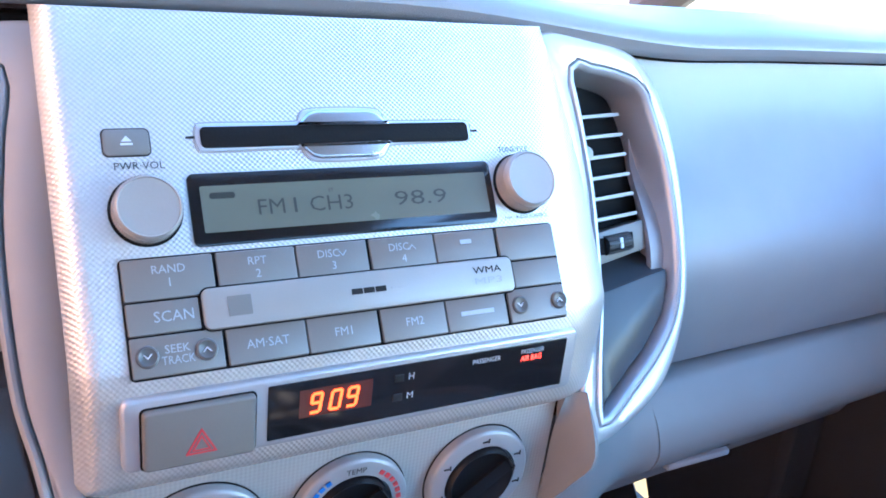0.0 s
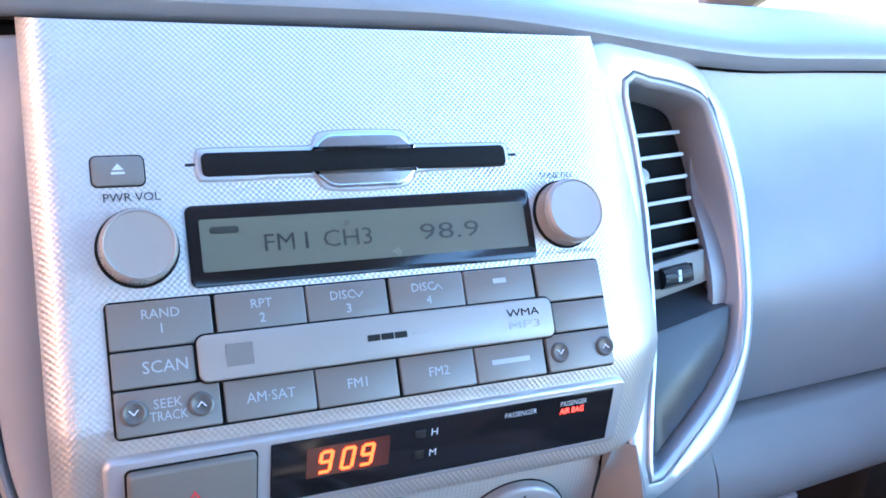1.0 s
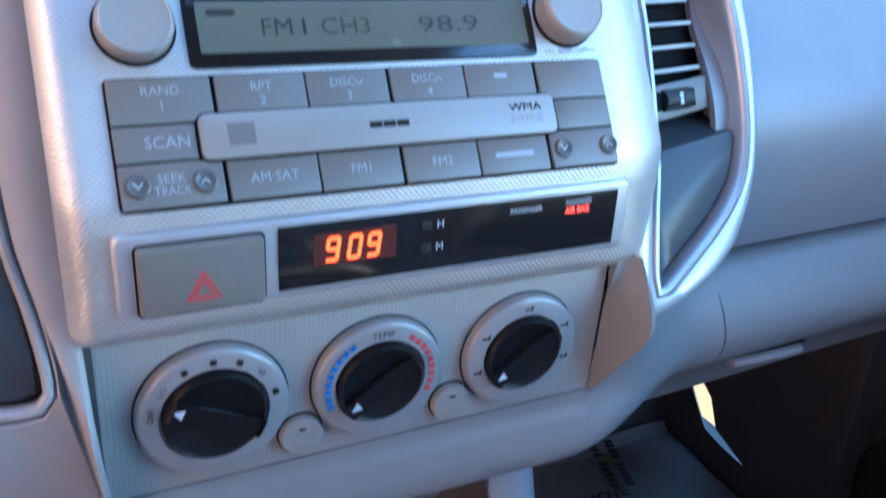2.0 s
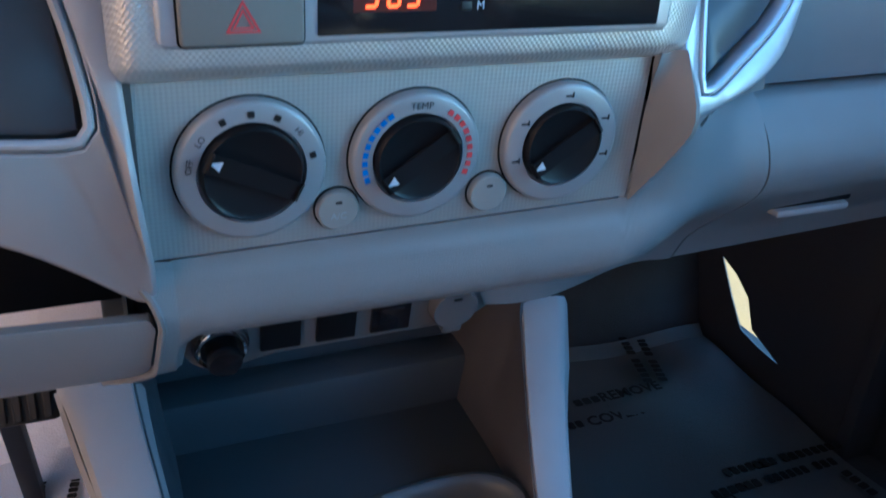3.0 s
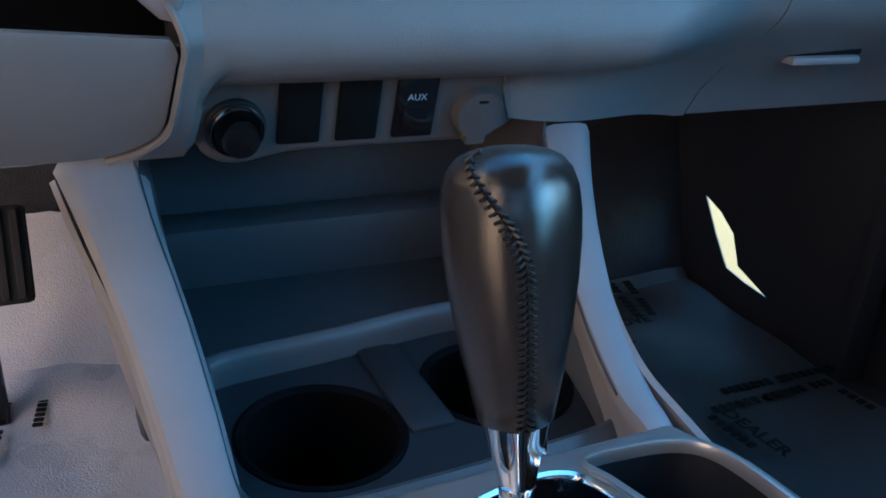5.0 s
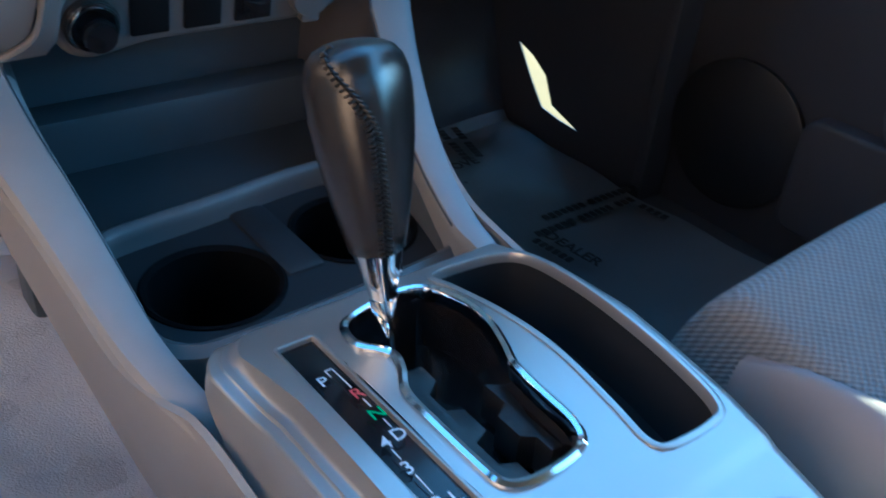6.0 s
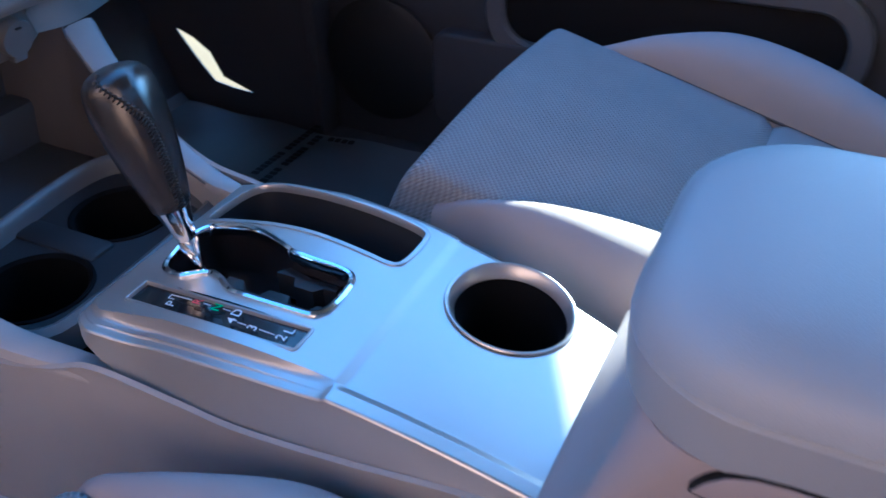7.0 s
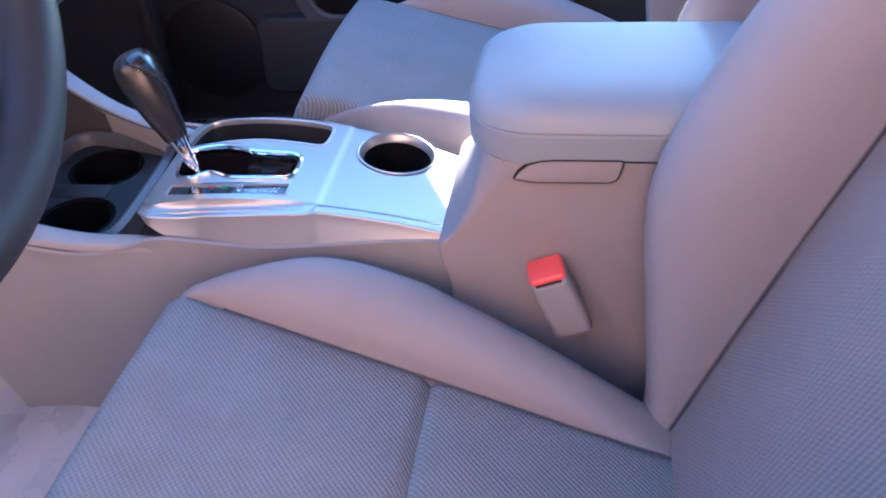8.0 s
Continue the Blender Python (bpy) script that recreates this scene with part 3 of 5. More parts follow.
def knee_y(x, z):
    y = KNEE_PROFILE[-1].y
    for a, c in zip(KNEE_PROFILE, KNEE_PROFILE[1:]):
        if c.x <= z:
            y = a.y + (c.y - a.y) * max(0.0, a.x - z) / max(1e-6, a.x - c.x)
            break
    # beside the drawer the panel rolls under in one sweep
    g = min(1.0, max(0.0, (-0.094 - x) / 0.012))
    f = min(1.0, max(0.0, (0.507 - z) / 0.064))
    y += (0.4130 + 0.040 * f ** 1.3 + 0.0165 * f ** 4 - y) * g * g * (3 - 2 * g) if z < 0.507 else 0.0
    begin = 0.080 + 0.055 * min(1.0, max(0.0, (z - 0.470) / 0.06))
    f = min(1.0, max(0.0, (x - begin) / (0.210 - begin)))
    f = f * f * (3 - 2 * f)
    return y + (glove_y(z) - y) * f


def knee_fn(u, v):
    x = -0.105 + 0.3285 * u
    zt, zb = knee_top(x), (0.4790 if -0.094 < x < 0.056 else 0.4790 - (0.026 if x > 0 else 0.0365) * min(1, max(-0.094 - x, x - 0.056) / 0.010) - 0.022 * min(1, max(0, x - 0.066) / 0.15))
    z = zt + (zb - zt) * v
    return Vector((x + (seam_x(z) - 0.2235) * max(0, (u - 0.6) / 0.4), knee_y(x, z), z))


part("knee_panel", sheet(knee_fn, 90, 48, 0.004), LOWER, dash, "pale grey knee panel under the climate controls")


def spread(pts, n):
    """The same open line with n points at even steps."""
    lens = [0.0]
    for a, c in zip(pts, pts[1:]):
        lens.append(lens[-1] + (c - a).length)
    out, j = [], 0
    for i in range(n):
        d = lens[-1] * i / (n - 1)
        while j < len(pts) - 2 and lens[j + 1] < d:
            j += 1
        out.append(pts[j].lerp(pts[j + 1], (d - lens[j]) / max(1e-9, lens[j + 1] - lens[j])))
    return out


KNEE_EDGE = spread(KNEE_LEFT, 61)


def knee_left_fn(u, v):
    e = KNEE_EDGE[int(round(v * 60))]
    zt = e.y
    x1 = -0.1045 if zt < 0.5312 else -0.1150
    x = e.x + (x1 - e.x) * u
    return Vector((x, knee_y(x, zt) - 0.002 * (1 - u), zt))


part("knee_edge", sheet(knee_left_fn, 10, 60, 0.004), LOWER, dash, "rounded pale edge beside the coin tray")
part("edge_bead", tube([Vector((p.x, knee_y(p.x, p.y) - 0.0008, p.y)) for p in KNEE_EDGE], 0.0019, 8), LOWER, dash, "rounded pale bead along the tray opening")
part("coin_tray", box(-0.32, 0.50, 0.47, -0.105, 0.52, 0.58, 0.002), GAP, dash, "dark open coin tray")
DRAWER_EDGE = open_curve([(0.5075, -0.1160), (0.5060, -0.1144), (0.5010, -0.1126), (0.4945, -0.1134), (0.4800, -0.1148), (0.4640, -0.1166), (0.4540, -0.1240), (0.4475, -0.1340), (0.4440, -0.1460), (0.4425, -0.1700)], 73)


def drawer_fn(u, v):
    p = DRAWER_EDGE[int(round(v * 72))]
    x = -0.36 + (p.y - 0.0016 + 0.36) * u
    z = p.x - 0.060 * min(0.0, x + 0.115) * (1 - v)
    f = min(1.0, max(0.0, (0.507 - p.x) / 0.064))
    return Vector((x, 0.4135 + 0.040 * f ** 1.3 + 0.0165 * f ** 4, z))


part("coin_drawer", sheet(drawer_fn, 20, 72, 0.006), LOWER, dash, "pale grey coin drawer front")


# cheeks beside the climate panel
def cheek(pts_in, pts_out):
    a, b = open_curve(pts_in, 13), open_curve(pts_out, 13)
    return sheet(lambda u, v: a[int(round(v * 12))].lerp(b[int(round(v * 12))], u) + Vector((0, 0.004 * math.sin(u * math.pi), 0)), 6, 12, 0.003)


part("cheek", cheek([(0.1135, 0.4075, 0.611), (0.1150, 0.4150, 0.585), (0.1160, 0.4178, 0.555), (0.1145, 0.4190, 0.5345)], [(0.1270, 0.4070, 0.612), (0.1245, 0.3895, 0.5840), (0.1220, 0.4010, 0.560), (0.1165, 0.4180, 0.5340)]), LOWER, dash, "pale cheek beside the climate panel")
part("cheek", cheek([(-0.1140, 0.4130, 0.608), (-0.1140, 0.4160, 0.580), (-0.1140, 0.4180, 0.545), (-0.1135, 0.4195, 0.530)], [(-0.124, 0.4120, 0.606), (-0.126, 0.4140, 0.585), (-0.128, 0.4170, 0.555), (-0.129, 0.4195, 0.531)]), LOWER, dash, "pale cheek beside the climate panel")

# ---- radio ----
radio = thing("car_radio", FACE @ Vector((0, 0.05, 0)), "silver car radio with display and grey buttons", "car radio")
part("display_bezel", slab(rrect(-0.0705, 0.0515, 0.0712, 0.0815, 0.0028), -0.001, 0.0012, FACE, 0.0005), BLACK, radio, "black display surround")
lcd = part("display", slab(rrect(-0.0660, 0.0568, 0.0675, 0.0760, 0.0008), 0.0008, 0.0014, FACE, 0), LCD, radio, "olive grey liquid crystal display")
for text, x, wide in (("FM", -0.0375, 0.0112), ("1", -0.0272, 0.0012), ("CH3", -0.0108, 0.0195), ("98.9", 0.0322, 0.0262)):
    lettering("display_text", text, at(FACE, x, 0.0660, 0.0014), 0.0066, SEGMENT, lcd, wide, bold=-0.004)
part("display_mark", slab(rrect(-0.0625, 0.0705, -0.0520, 0.0731, 0.0012), 0.0014, 0.0016, FACE, 0), SEGMENT, lcd)
lettering("display_text", "ST", at(FACE, -0.0105, 0.0715, 0.0014), 0.0016, SEGMENT, lcd)


def dial(name, c, r, frame_m, deep, parent, label):
    """A round turning knob with a knurled skirt and a dished cap."""
    m = at(frame_m, *c)
    part("recess", turned([(0.0002, -0.0005), (r + 0.0012, -0.0005), (r + 0.0012, 0.0004), (r + 0.0004, 0.0006), (0.0002, 0.0006)], m), GAP, parent)
    k = part(name, turned([(r * 0.985, 0.0005), (r, deep * 0.55), (r * 0.97, deep - 0.0012), (r * 0.94, deep - 0.0004), (r * 0.905, deep), (r * 0.87, deep - 0.0005), (r * 0.4, deep - 0.0008), (0.0002, deep - 0.0008)], m, 48), KNOB, parent, label)
    seg, bm = 72, bmesh.new()
    for i in range(seg):
        a = 2 * math.pi * i / seg
        c2, s2 = math.cos(a), math.sin(a)
        q = bmesh.ops.create_cube(bm, size=1)["verts"]
        for v in q:
            v.co = m @ Vector((c2 * (r * 0.995 + v.co.x * 0.0005) - s2 * v.co.y * 0.00055, s2 * (r * 0.995 + v.co.x * 0.0005) + c2 * v.co.y * 0.00055, 0.0012 + (v.co.z + 0.5) * deep * 0.6))
    part("knurling", bm, KNOB, k, smooth=0)
    return k


dial("volume_knob", (-0.0872, 0.0675), 0.0130, FACE, 0.0085, radio, "grey knurled volume knob")
dial("tuning_knob", (0.0875, 0.0695), 0.0138, FACE, 0.0115, radio, "grey knurled tuning knob")

ej = part("eject_button", slab(rrect(-0.1002, 0.0900, -0.0828, 0.1006, 0.002), -0.001, 0.0012, FACE, 0.0006), BUTTON, radio)
part("button_gap", slab(rrect(-0.1007, 0.0895, -0.0823, 0.1011, 0.0024), -0.001, 0.0004, FACE, 0), GAP, radio)
part("eject_mark", slab([(-0.0935, 0.0955), (-0.0895, 0.0955), (-0.0915, 0.0978)], 0.0011, 0.0014, FACE, 0), WHITE, ej)
part("eject_mark", slab([(-0.0938, 0.0940), (-0.0892, 0.0940), (-0.0892, 0.0948), (-0.0938, 0.0948)], 0.0011, 0.0014, FACE, 0), WHITE, ej)
lettering("knob_text", "PWR·VOL", at(FACE, -0.0877, 0.0857, 0.0008), 0.0030, INK, radio, 0.0190)
lettering("knob_text", "TUNE·FILE", at(FACE, 0.0865, 0.0868, 0.0008), 0.0026, INK, radio, 0.0170)
lettering("knob_text", "AUDIO CONTROL", at(FACE, 0.0905, 0.0532, 0.0008), 0.0018, INK, radio, 0.0185)
lettering("knob_text", "PUSH", at(FACE, 0.0770, 0.0532, 0.0008), 0.0011, INK, radio, 0.0038)

# disc slot with its finger bulges
slot = closed([(-0.0644, 0.1005), (-0.060, 0.1025), (-0.024, 0.1025), (-0.0205, 0.1040), (-0.0145, 0.1082), (0.0152, 0.1082), (0.0200, 0.1040), (0.0235, 0.1022), (0.060, 0.1018), (0.0642, 0.0995), (0.0640, 0.0945), (0.060, 0.0922), (0.0240, 0.0912), (0.0205, 0.0900), (0.0145, 0.0852), (-0.0140, 0.0850), (-0.0200, 0.0895), (-0.0238, 0.0908), (-0.060, 0.0905), (-0.0645, 0.0925)], 140)
part("slot_gap", slab(grow(ccw(slot), 0.0005), -0.001, 0.0006, FACE, 0), KNOB, radio)
part("slot_rim", slab(slot, -0.001, 0.0011, FACE, 0.0007), TRIM, radio, "polished finger rim of the disc slot")
part("disc_slot", slab(rrect(-0.0628, 0.0918, 0.0628, 0.1008, 0.0022), -0.001, 0.0016, FACE, 0.0002), GAP, radio, "black disc slot")
DISH = [(-0.0222, 0.1004), (-0.0190, 0.1034), (-0.0158, 0.1063), (-0.0125, 0.1073), (0.0130, 0.1073), (0.0163, 0.1063), (0.0195, 0.1034), (0.0227, 0.1004)]
part("finger_dish", slab(even(DISH, 60), 0.0008, 0.0024, FACE, 0.0014, 4), SATIN, radio, "satin upper finger dish")
part("finger_dish", slab(even([(x, 0.1927 - y) for x, y in DISH], 60), 0.0008, 0.0024, FACE, 0.0014, 4), SATIN, radio, "satin lower finger dish")
for x0, x1 in ((-0.0685, -0.0640), (0.0640, 0.0685)):
    part("slot_mark", slab(rrect(x0, 0.0962, x1, 0.0972, 0.0002), 0.0, 0.0006, FACE, 0), INK, radio)

part("button_bed", slab(rrect(-0.1002, 0.0026, 0.1008, 0.0492, 0.0022), -0.001, 0.0006, FACE, 0), GAP, radio, "dark gaps between the buttons")
XS = [-0.0994, -0.0648, -0.0633, -0.0308, -0.0301, 0.0016, 0.0031, 0.0344, 0.0351, 0.0665, 0.0682, 0.1000]
TOP_TEXT = ["RAND\n1", "RPT\n2", "DISC∨\n3", "DISC∧\n4", "", ""]
LOW_TEXT = ["", "AM·SAT", "FM1", "FM2", "", ""]


def button(x0, y0, x1, y1, name="button", mat=None, high=0.0020):
    return part(name, slab(rrect(x0, y0, x1, y1, 0.0007, 3), -0.0005, high, FACE, 0.0005), mat or BUTTON, radio)


for i in range(6):
    x0, x1 = XS[2 * i], XS[2 * i + 1]
    b = button(x0, 0.0325, x1, 0.0485)
    if TOP_TEXT[i]:
        word, digit = TOP_TEXT[i].split("\n")
        word = word.replace("∨", "").replace("∧", "")
        lettering("button_text", word, at(FACE, (x0 + x1) / 2 - (0.002 if i in (2, 3) else 0), 0.0440, 0.0020), 0.0033, BUTTONTEXT, b)
        lettering("button_text", digit, at(FACE, (x0 + x1) / 2, 0.0388, 0.0020), 0.0034, BUTTONTEXT, b)
        if i in (2, 3):
            up = 1 if i == 3 else -1
            c = (x0 + x1) / 2 + 0.0045
            part("arrow", slab([(c - 0.0020, 0.0435 - up * 0.0012), (c, 0.0435 + up * 0.0012), (c + 0.0020, 0.0435 - up * 0.0012), (c + 0.0014, 0.0435 - up * 0.0012), (c, 0.0435 + up * 0.0005), (c - 0.0014, 0.0435 - up * 0.0012)], 0.0018, 0.0022, FACE, 0), BUTTONTEXT, b)
    else:
        if i == 4:
            part("mark", slab(rrect((x0 + x1) / 2 - 0.003, 0.0425, (x0 + x1) / 2 + 0.003, 0.0445, 0.0004), 0.0018, 0.0022, FACE, 0), BUTTONTEXT, b)
    b = button(x0, 0.0034, x1, 0.0186)
    if LOW_TEXT[i]:
        lettering("button_text", LOW_TEXT[i], at(FACE, (x0 + x1) / 2, 0.0108, 0.0020), 0.0036, BUTTONTEXT, b)
    if i == 4:
        part("mark", slab(rrect(x0 + 0.007, 0.0098, x1 - 0.007, 0.0118, 0.0003), 0.0018, 0.0022, FACE, 0), BUTTONTEXT, b)
    if i in (0, 5):
        for dx in (0.0058, 0.0280):
            mm = at(FACE, x0 + dx, 0.0112, 0.0018)
            part("rocker_dot", turned([(0.0044, 0.0), (0.0041, 0.0011), (0.0034, 0.0014), (0.0026, 0.0010), (0.0002, 0.0005)], mm, 28), ROCKER, b, "small dished rocker dot")
            up = 1 if dx > 0.02 else -1
            part("arrow", slab([(-0.0018, -up * 0.0010), (0.0, up * 0.0010), (0.0018, -up * 0.0010), (0.0012, -up * 0.0010), (0.0, up * 0.0004), (-0.0012, -up * 0.0010)], 0.0007, 0.0012, mm, 0), WHITE, b)
    if i == 0:
        lettering("button_text", "SEEK", at(FACE, x0 + 0.0170, 0.0132, 0.0020), 0.0032, BUTTONTEXT, b)
        lettering("button_text", "TRACK", at(FACE, x0 + 0.0170, 0.0090, 0.0020), 0.0032, BUTTONTEXT, b, 0.0125)
b = button(-0.0994, 0.0194, -0.0722, 0.0317)
lettering("button_text", "SCAN", at(FACE, -0.0820, 0.0258, 0.0020), 0.0042, BUTTONTEXT, b)
button(0.0735, 0.0194, 0.1000, 0.0317)
bar = part("centre_bar", slab(rrect(-0.0712, 0.0182, 0.0725, 0.0345, 0.003), -0.0005, 0.0036, FACE, 0.0008), BAR, radio, "pale raised bar between the button rows")
part("bar_gap", slab(rrect(-0.0719, 0.0175, 0.0732, 0.0352, 0.0036), -0.0005, 0.0022, FACE, 0), GAP, radio)
part("disc_mark", slab(rrect(-0.0615, 0.0225, -0.0520, 0.0305, 0.0003), 0.0034, 0.0038, FACE, 0), BUTTON, bar, "grey disc format mark")
for i in range(3):
    part("maker_bar", slab(rrect(-0.0090 + 0.0055 * i, 0.0252, -0.0040 + 0.0055 * i, 0.0276, 0.0003), 0.0034, 0.0038, FACE, 0), INK, bar)
part("maker_bar", slab(rrect(0.0095, 0.0256, 0.0160, 0.0270, 0.0003), 0.0034, 0.0038, FACE, 0), KNOB, bar)
lettering("bar_text", "WMA", at(FACE, 0.0585, 0.0295, 0.0036), 0.0030, INK, bar, 0.0150)
lettering("bar_text", "MP3", at(FACE, 0.0585, 0.0245, 0.0036), 0.0030, KNOB, bar, 0.0145)

# ---- clock strip ----
strip = thing("clock_strip", (0, 0.40, 0.638), "silver strip with hazard switch and dark clock window", "clock")
part("strip_frame", slab(rrect(-0.1045, -0.0150, 0.1085, 0.0172, 0.004), -0.001, 0.0030, STRIP, 0.0018, 3), TRIM, strip, "raised silver frame")
haz = part("hazard_switch", slab(rrect(-0.0972, -0.0140, -0.0532, 0.0125, 0.002), 0.0, 0.0062, STRIP, 0.0014, 3), BUTTON, strip, "grey hazard switch with a red triangle")
part("switch_gap", slab(rrect(-0.0980, -0.0148, -0.0524, 0.0133, 0.0025), 0.0, 0.0033, STRIP, 0), GAP, strip)
tri = [(-0.0815, -0.0090), (-0.0690, -0.0090), (-0.07525, 0.0025)]
for k0, k1 in ((1.0, 0.80), (0.62, 0.46)):
    cx, cy = -0.07525, -0.0055
    part("hazard_triangle", ringslab([(cx + (x - cx) * k0, cy + (y - cy) * k0) for x, y in tri], [(cx + (x - cx) * k1, cy + (y - cy) * k1) for x, y in tri], 0.0060, 0.0065, STRIP, 0.0), REDPRINT, haz)
glass = part("clock_window", slab(rrect(-0.0478, -0.0118, 0.1015, 0.0138, 0.0006), 0.0, 0.0036, STRIP, 0.0003), BLACK, strip, "black clock window")
part("clock_glow", slab(rrect(-0.0345, -0.0035, -0.0015, 0.0097, 0.0005), 0.0034, 0.0038, STRIP, 0), CLOCKGLASS, glass)


def digit(n, cx, cy, w, h):
    segs = {"9": "abcdfg", "0": "abcdef"}[n]
    q = 0.0008
    where = {"a": (-w, h - q, w, h + q), "d": (-w, -h - q, w, -h + q), "g": (-w, -q, w, q), "b": (w - q, 0, w + q, h), "c": (w - q, -h, w + q, 0), "f": (-w - q, 0, -w + q, h), "e": (-w - q, -h, -w + q, 0)}
    for s in segs:
        bm = bmesh.new()
        x0, y0, x1, y1 = where[s]
        slant = 0.0006
        vs = [bm.verts.new(STRIP @ Vector((cx + x + slant * y / h, cy + y, 0.0041))) for x, y in ((x0 + 0.0001, y0 + 0.0001), (x1 - 0.0001, y0 + 0.0001), (x1 - 0.0001, y1 - 0.0001), (x0 + 0.0001, y1 - 0.0001))]
        bm.faces.new(vs)
        part("digit_segment", bm, AMBER, glass, "glowing amber segment", smooth=0)


digit("9", -0.0272, 0.0030, 0.0021, 0.0044)
digit("0", -0.0184, 0.0030, 0.0021, 0.0044)
digit("9", -0.0108, 0.0030, 0.0021, 0.0044)
for y, t in ((0.0078, "H"), (-0.0018, "M")):
    lettering("clock_text", t, at(STRIP, 0.0172, y, 0.0036), 0.0032, WHITE, glass)
    part("set_button", slab(rrect(0.0088, y - 0.002, 0.0134, y + 0.0016, 0.0004), 0.0034, 0.0042, STRIP, 0.0003), DARK, glass)
lettering("clock_text", "PASSENGER", at(STRIP, 0.0560, 0.0092, 0.0036), 0.0024, WHITE, glass, 0.0150)
lettering("clock_text", "PASSENGER", at(STRIP, 0.0815, 0.0102, 0.0036), 0.0024, WHITE, glass, 0.0130)
lettering("warning_text", "AIR BAG", at(STRIP, 0.0812, 0.0066, 0.0036), 0.0028, WARN, glass, 0.0118, bold=0.015)

# ---- climate controls ----
climate = thing("climate_control_panel", HVAC @ Vector((0, 0, 0)), "grey climate control panel with three black dials", "climate control")
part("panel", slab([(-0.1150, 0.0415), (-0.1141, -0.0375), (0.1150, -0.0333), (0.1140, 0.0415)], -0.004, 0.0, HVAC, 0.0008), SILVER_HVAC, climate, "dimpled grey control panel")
for n, (cx, turn, rr, kr) in enumerate(((-0.0715, 155, 0.0294, 0.0208), (-0.0010, 215, 0.0284, 0.0196), (0.0697, 215, 0.0282, 0.0194))):
    m = at(HVAC, cx, 0.0008)
    d = part("dial", turned([(rr + 0.0012, -0.001), (rr + 0.001, 0.0036), (rr + 0.0002, 0.0048), (rr - 0.0010, 0.0053), (kr + 0.0012, 0.0058), (kr + 0.0006, 0.0030), (0.0002, 0.0030)], m, 64), RINGM, climate, "grey ring of a climate dial")
    part("dial_gap", turned([(rr + 0.0020, -0.0008), (rr + 0.0019, 0.0003), (0.0002, 0.0003)], m, 48), GAP, d)
    part("dial_knob", turned([(kr, 0.0030), (kr - 0.0002, 0.0066), (kr - 0.0014, 0.0082), (kr - 0.0028, 0.0072), (0.0002, 0.0066)], m, 48), DIALBLACK, d, "satin black dial knob")
    mt = m @ pose(0, 0, 0, 0, 0, turn)
    part("grip_bar", box(-kr + 0.0022, -0.0024, 0.0060, kr - 0.0022, 0.0024, 0.0098, 0.0018, mt, 3), DIALBLACK, d, "black grip bar")
    part("pointer", slab([(kr - 0.0066, -0.0022), (kr - 0.0066, 0.0022), (kr - 0.0018, 0.0)], 0.0066, 0.0101, mt, 0), WHITE, d, "white pointer")
    if n == 1:
        for i in range(9):
            a = radians(200 - 9.5 * i)
            part("blue_mark", box(-0.0012, -0.0014, 0, 0.0012, 0.0014, 0.0004, 0, m @ pose((rr + kr) / 2 * math.cos(a), (rr + kr) / 2 * math.sin(a), 0.0058, 0, 0, math.degrees(a))), BLUEPRINT, d)
            a = radians(-20 + 9.5 * i)
            part("red_mark", box(-0.0012, -0.0012, 0, 0.0012, 0.0012, 0.0004, 0, m @ pose((rr + kr) / 2 * math.cos(a), (rr + kr) / 2 * math.sin(a), 0.0058, 0, 0, math.degrees(a))), REDPRINT, d)
        lettering("dial_text", "TEMP", at(m, 0, (rr + kr) / 2, 0.0060), 0.0030, INK, d)
    elif n == 0:
        for a, t in ((168, "OFF"), (142, "LO"), (42, "HI")):
            lettering("dial_text", t, m @ pose((rr + kr) / 2 * math.cos(radians(a)), (rr + kr) / 2 * math.sin(radians(a)), 0.0060, 0, 0, a - 90), 0.0026, INK, d)
        for a in (116, 90, 66, 14):
            part("fan_mark", slab(rrect(-0.0013, -0.0013, 0.0013, 0.0013, 0.0004), 0, 0.0004, m @ pose((rr + kr) / 2 * math.cos(radians(a)), (rr + kr) / 2 * math.sin(radians(a)), 0.0058, 0, 0, a), 0), INK, d)
    else:
        for a in (90, 150, 195, 30, -15):
            q = m @ pose((rr + kr) / 2 * math.cos(radians(a)), (rr + kr) / 2 * math.sin(radians(a)), 0.0058)
            part("flow_mark", slab(rrect(-0.0022, -0.0004, 0.0010, 0.0003, 0.0002), 0, 0.0004, q, 0), INK, d)
            part("flow_mark", slab(rrect(0.0012, -0.0010, 0.0018, 0.0016, 0.0002), 0, 0.0004, q, 0), INK, d)
for x, y in ((-0.0352, -0.0215), (0.0358, -0.0212)):
    m = at(HVAC, x, y)
    part("button_gap", turned([(0.0102, -0.001), (0.0102, 0.0004), (0.0002, 0.0004)], m, 32), GAP, climate)
    k = part("push_button", turned([(0.0094, 0.0), (0.0094, 0.0030), (0.0086, 0.0040), (0.0002, 0.0043)], m, 40), BAR, climate, "round grey push button")
    part("lamp_mark", slab(rrect(-0.0014, 0.0036, 0.0014, 0.0046, 0.0002), 0.0040, 0.0046, m, 0), DARK, k)
    if x < 0:
        lettering("button_text", "A/C", at(m, 0, -0.002, 0.0043), 0.0030, BUTTONTEXT, k)

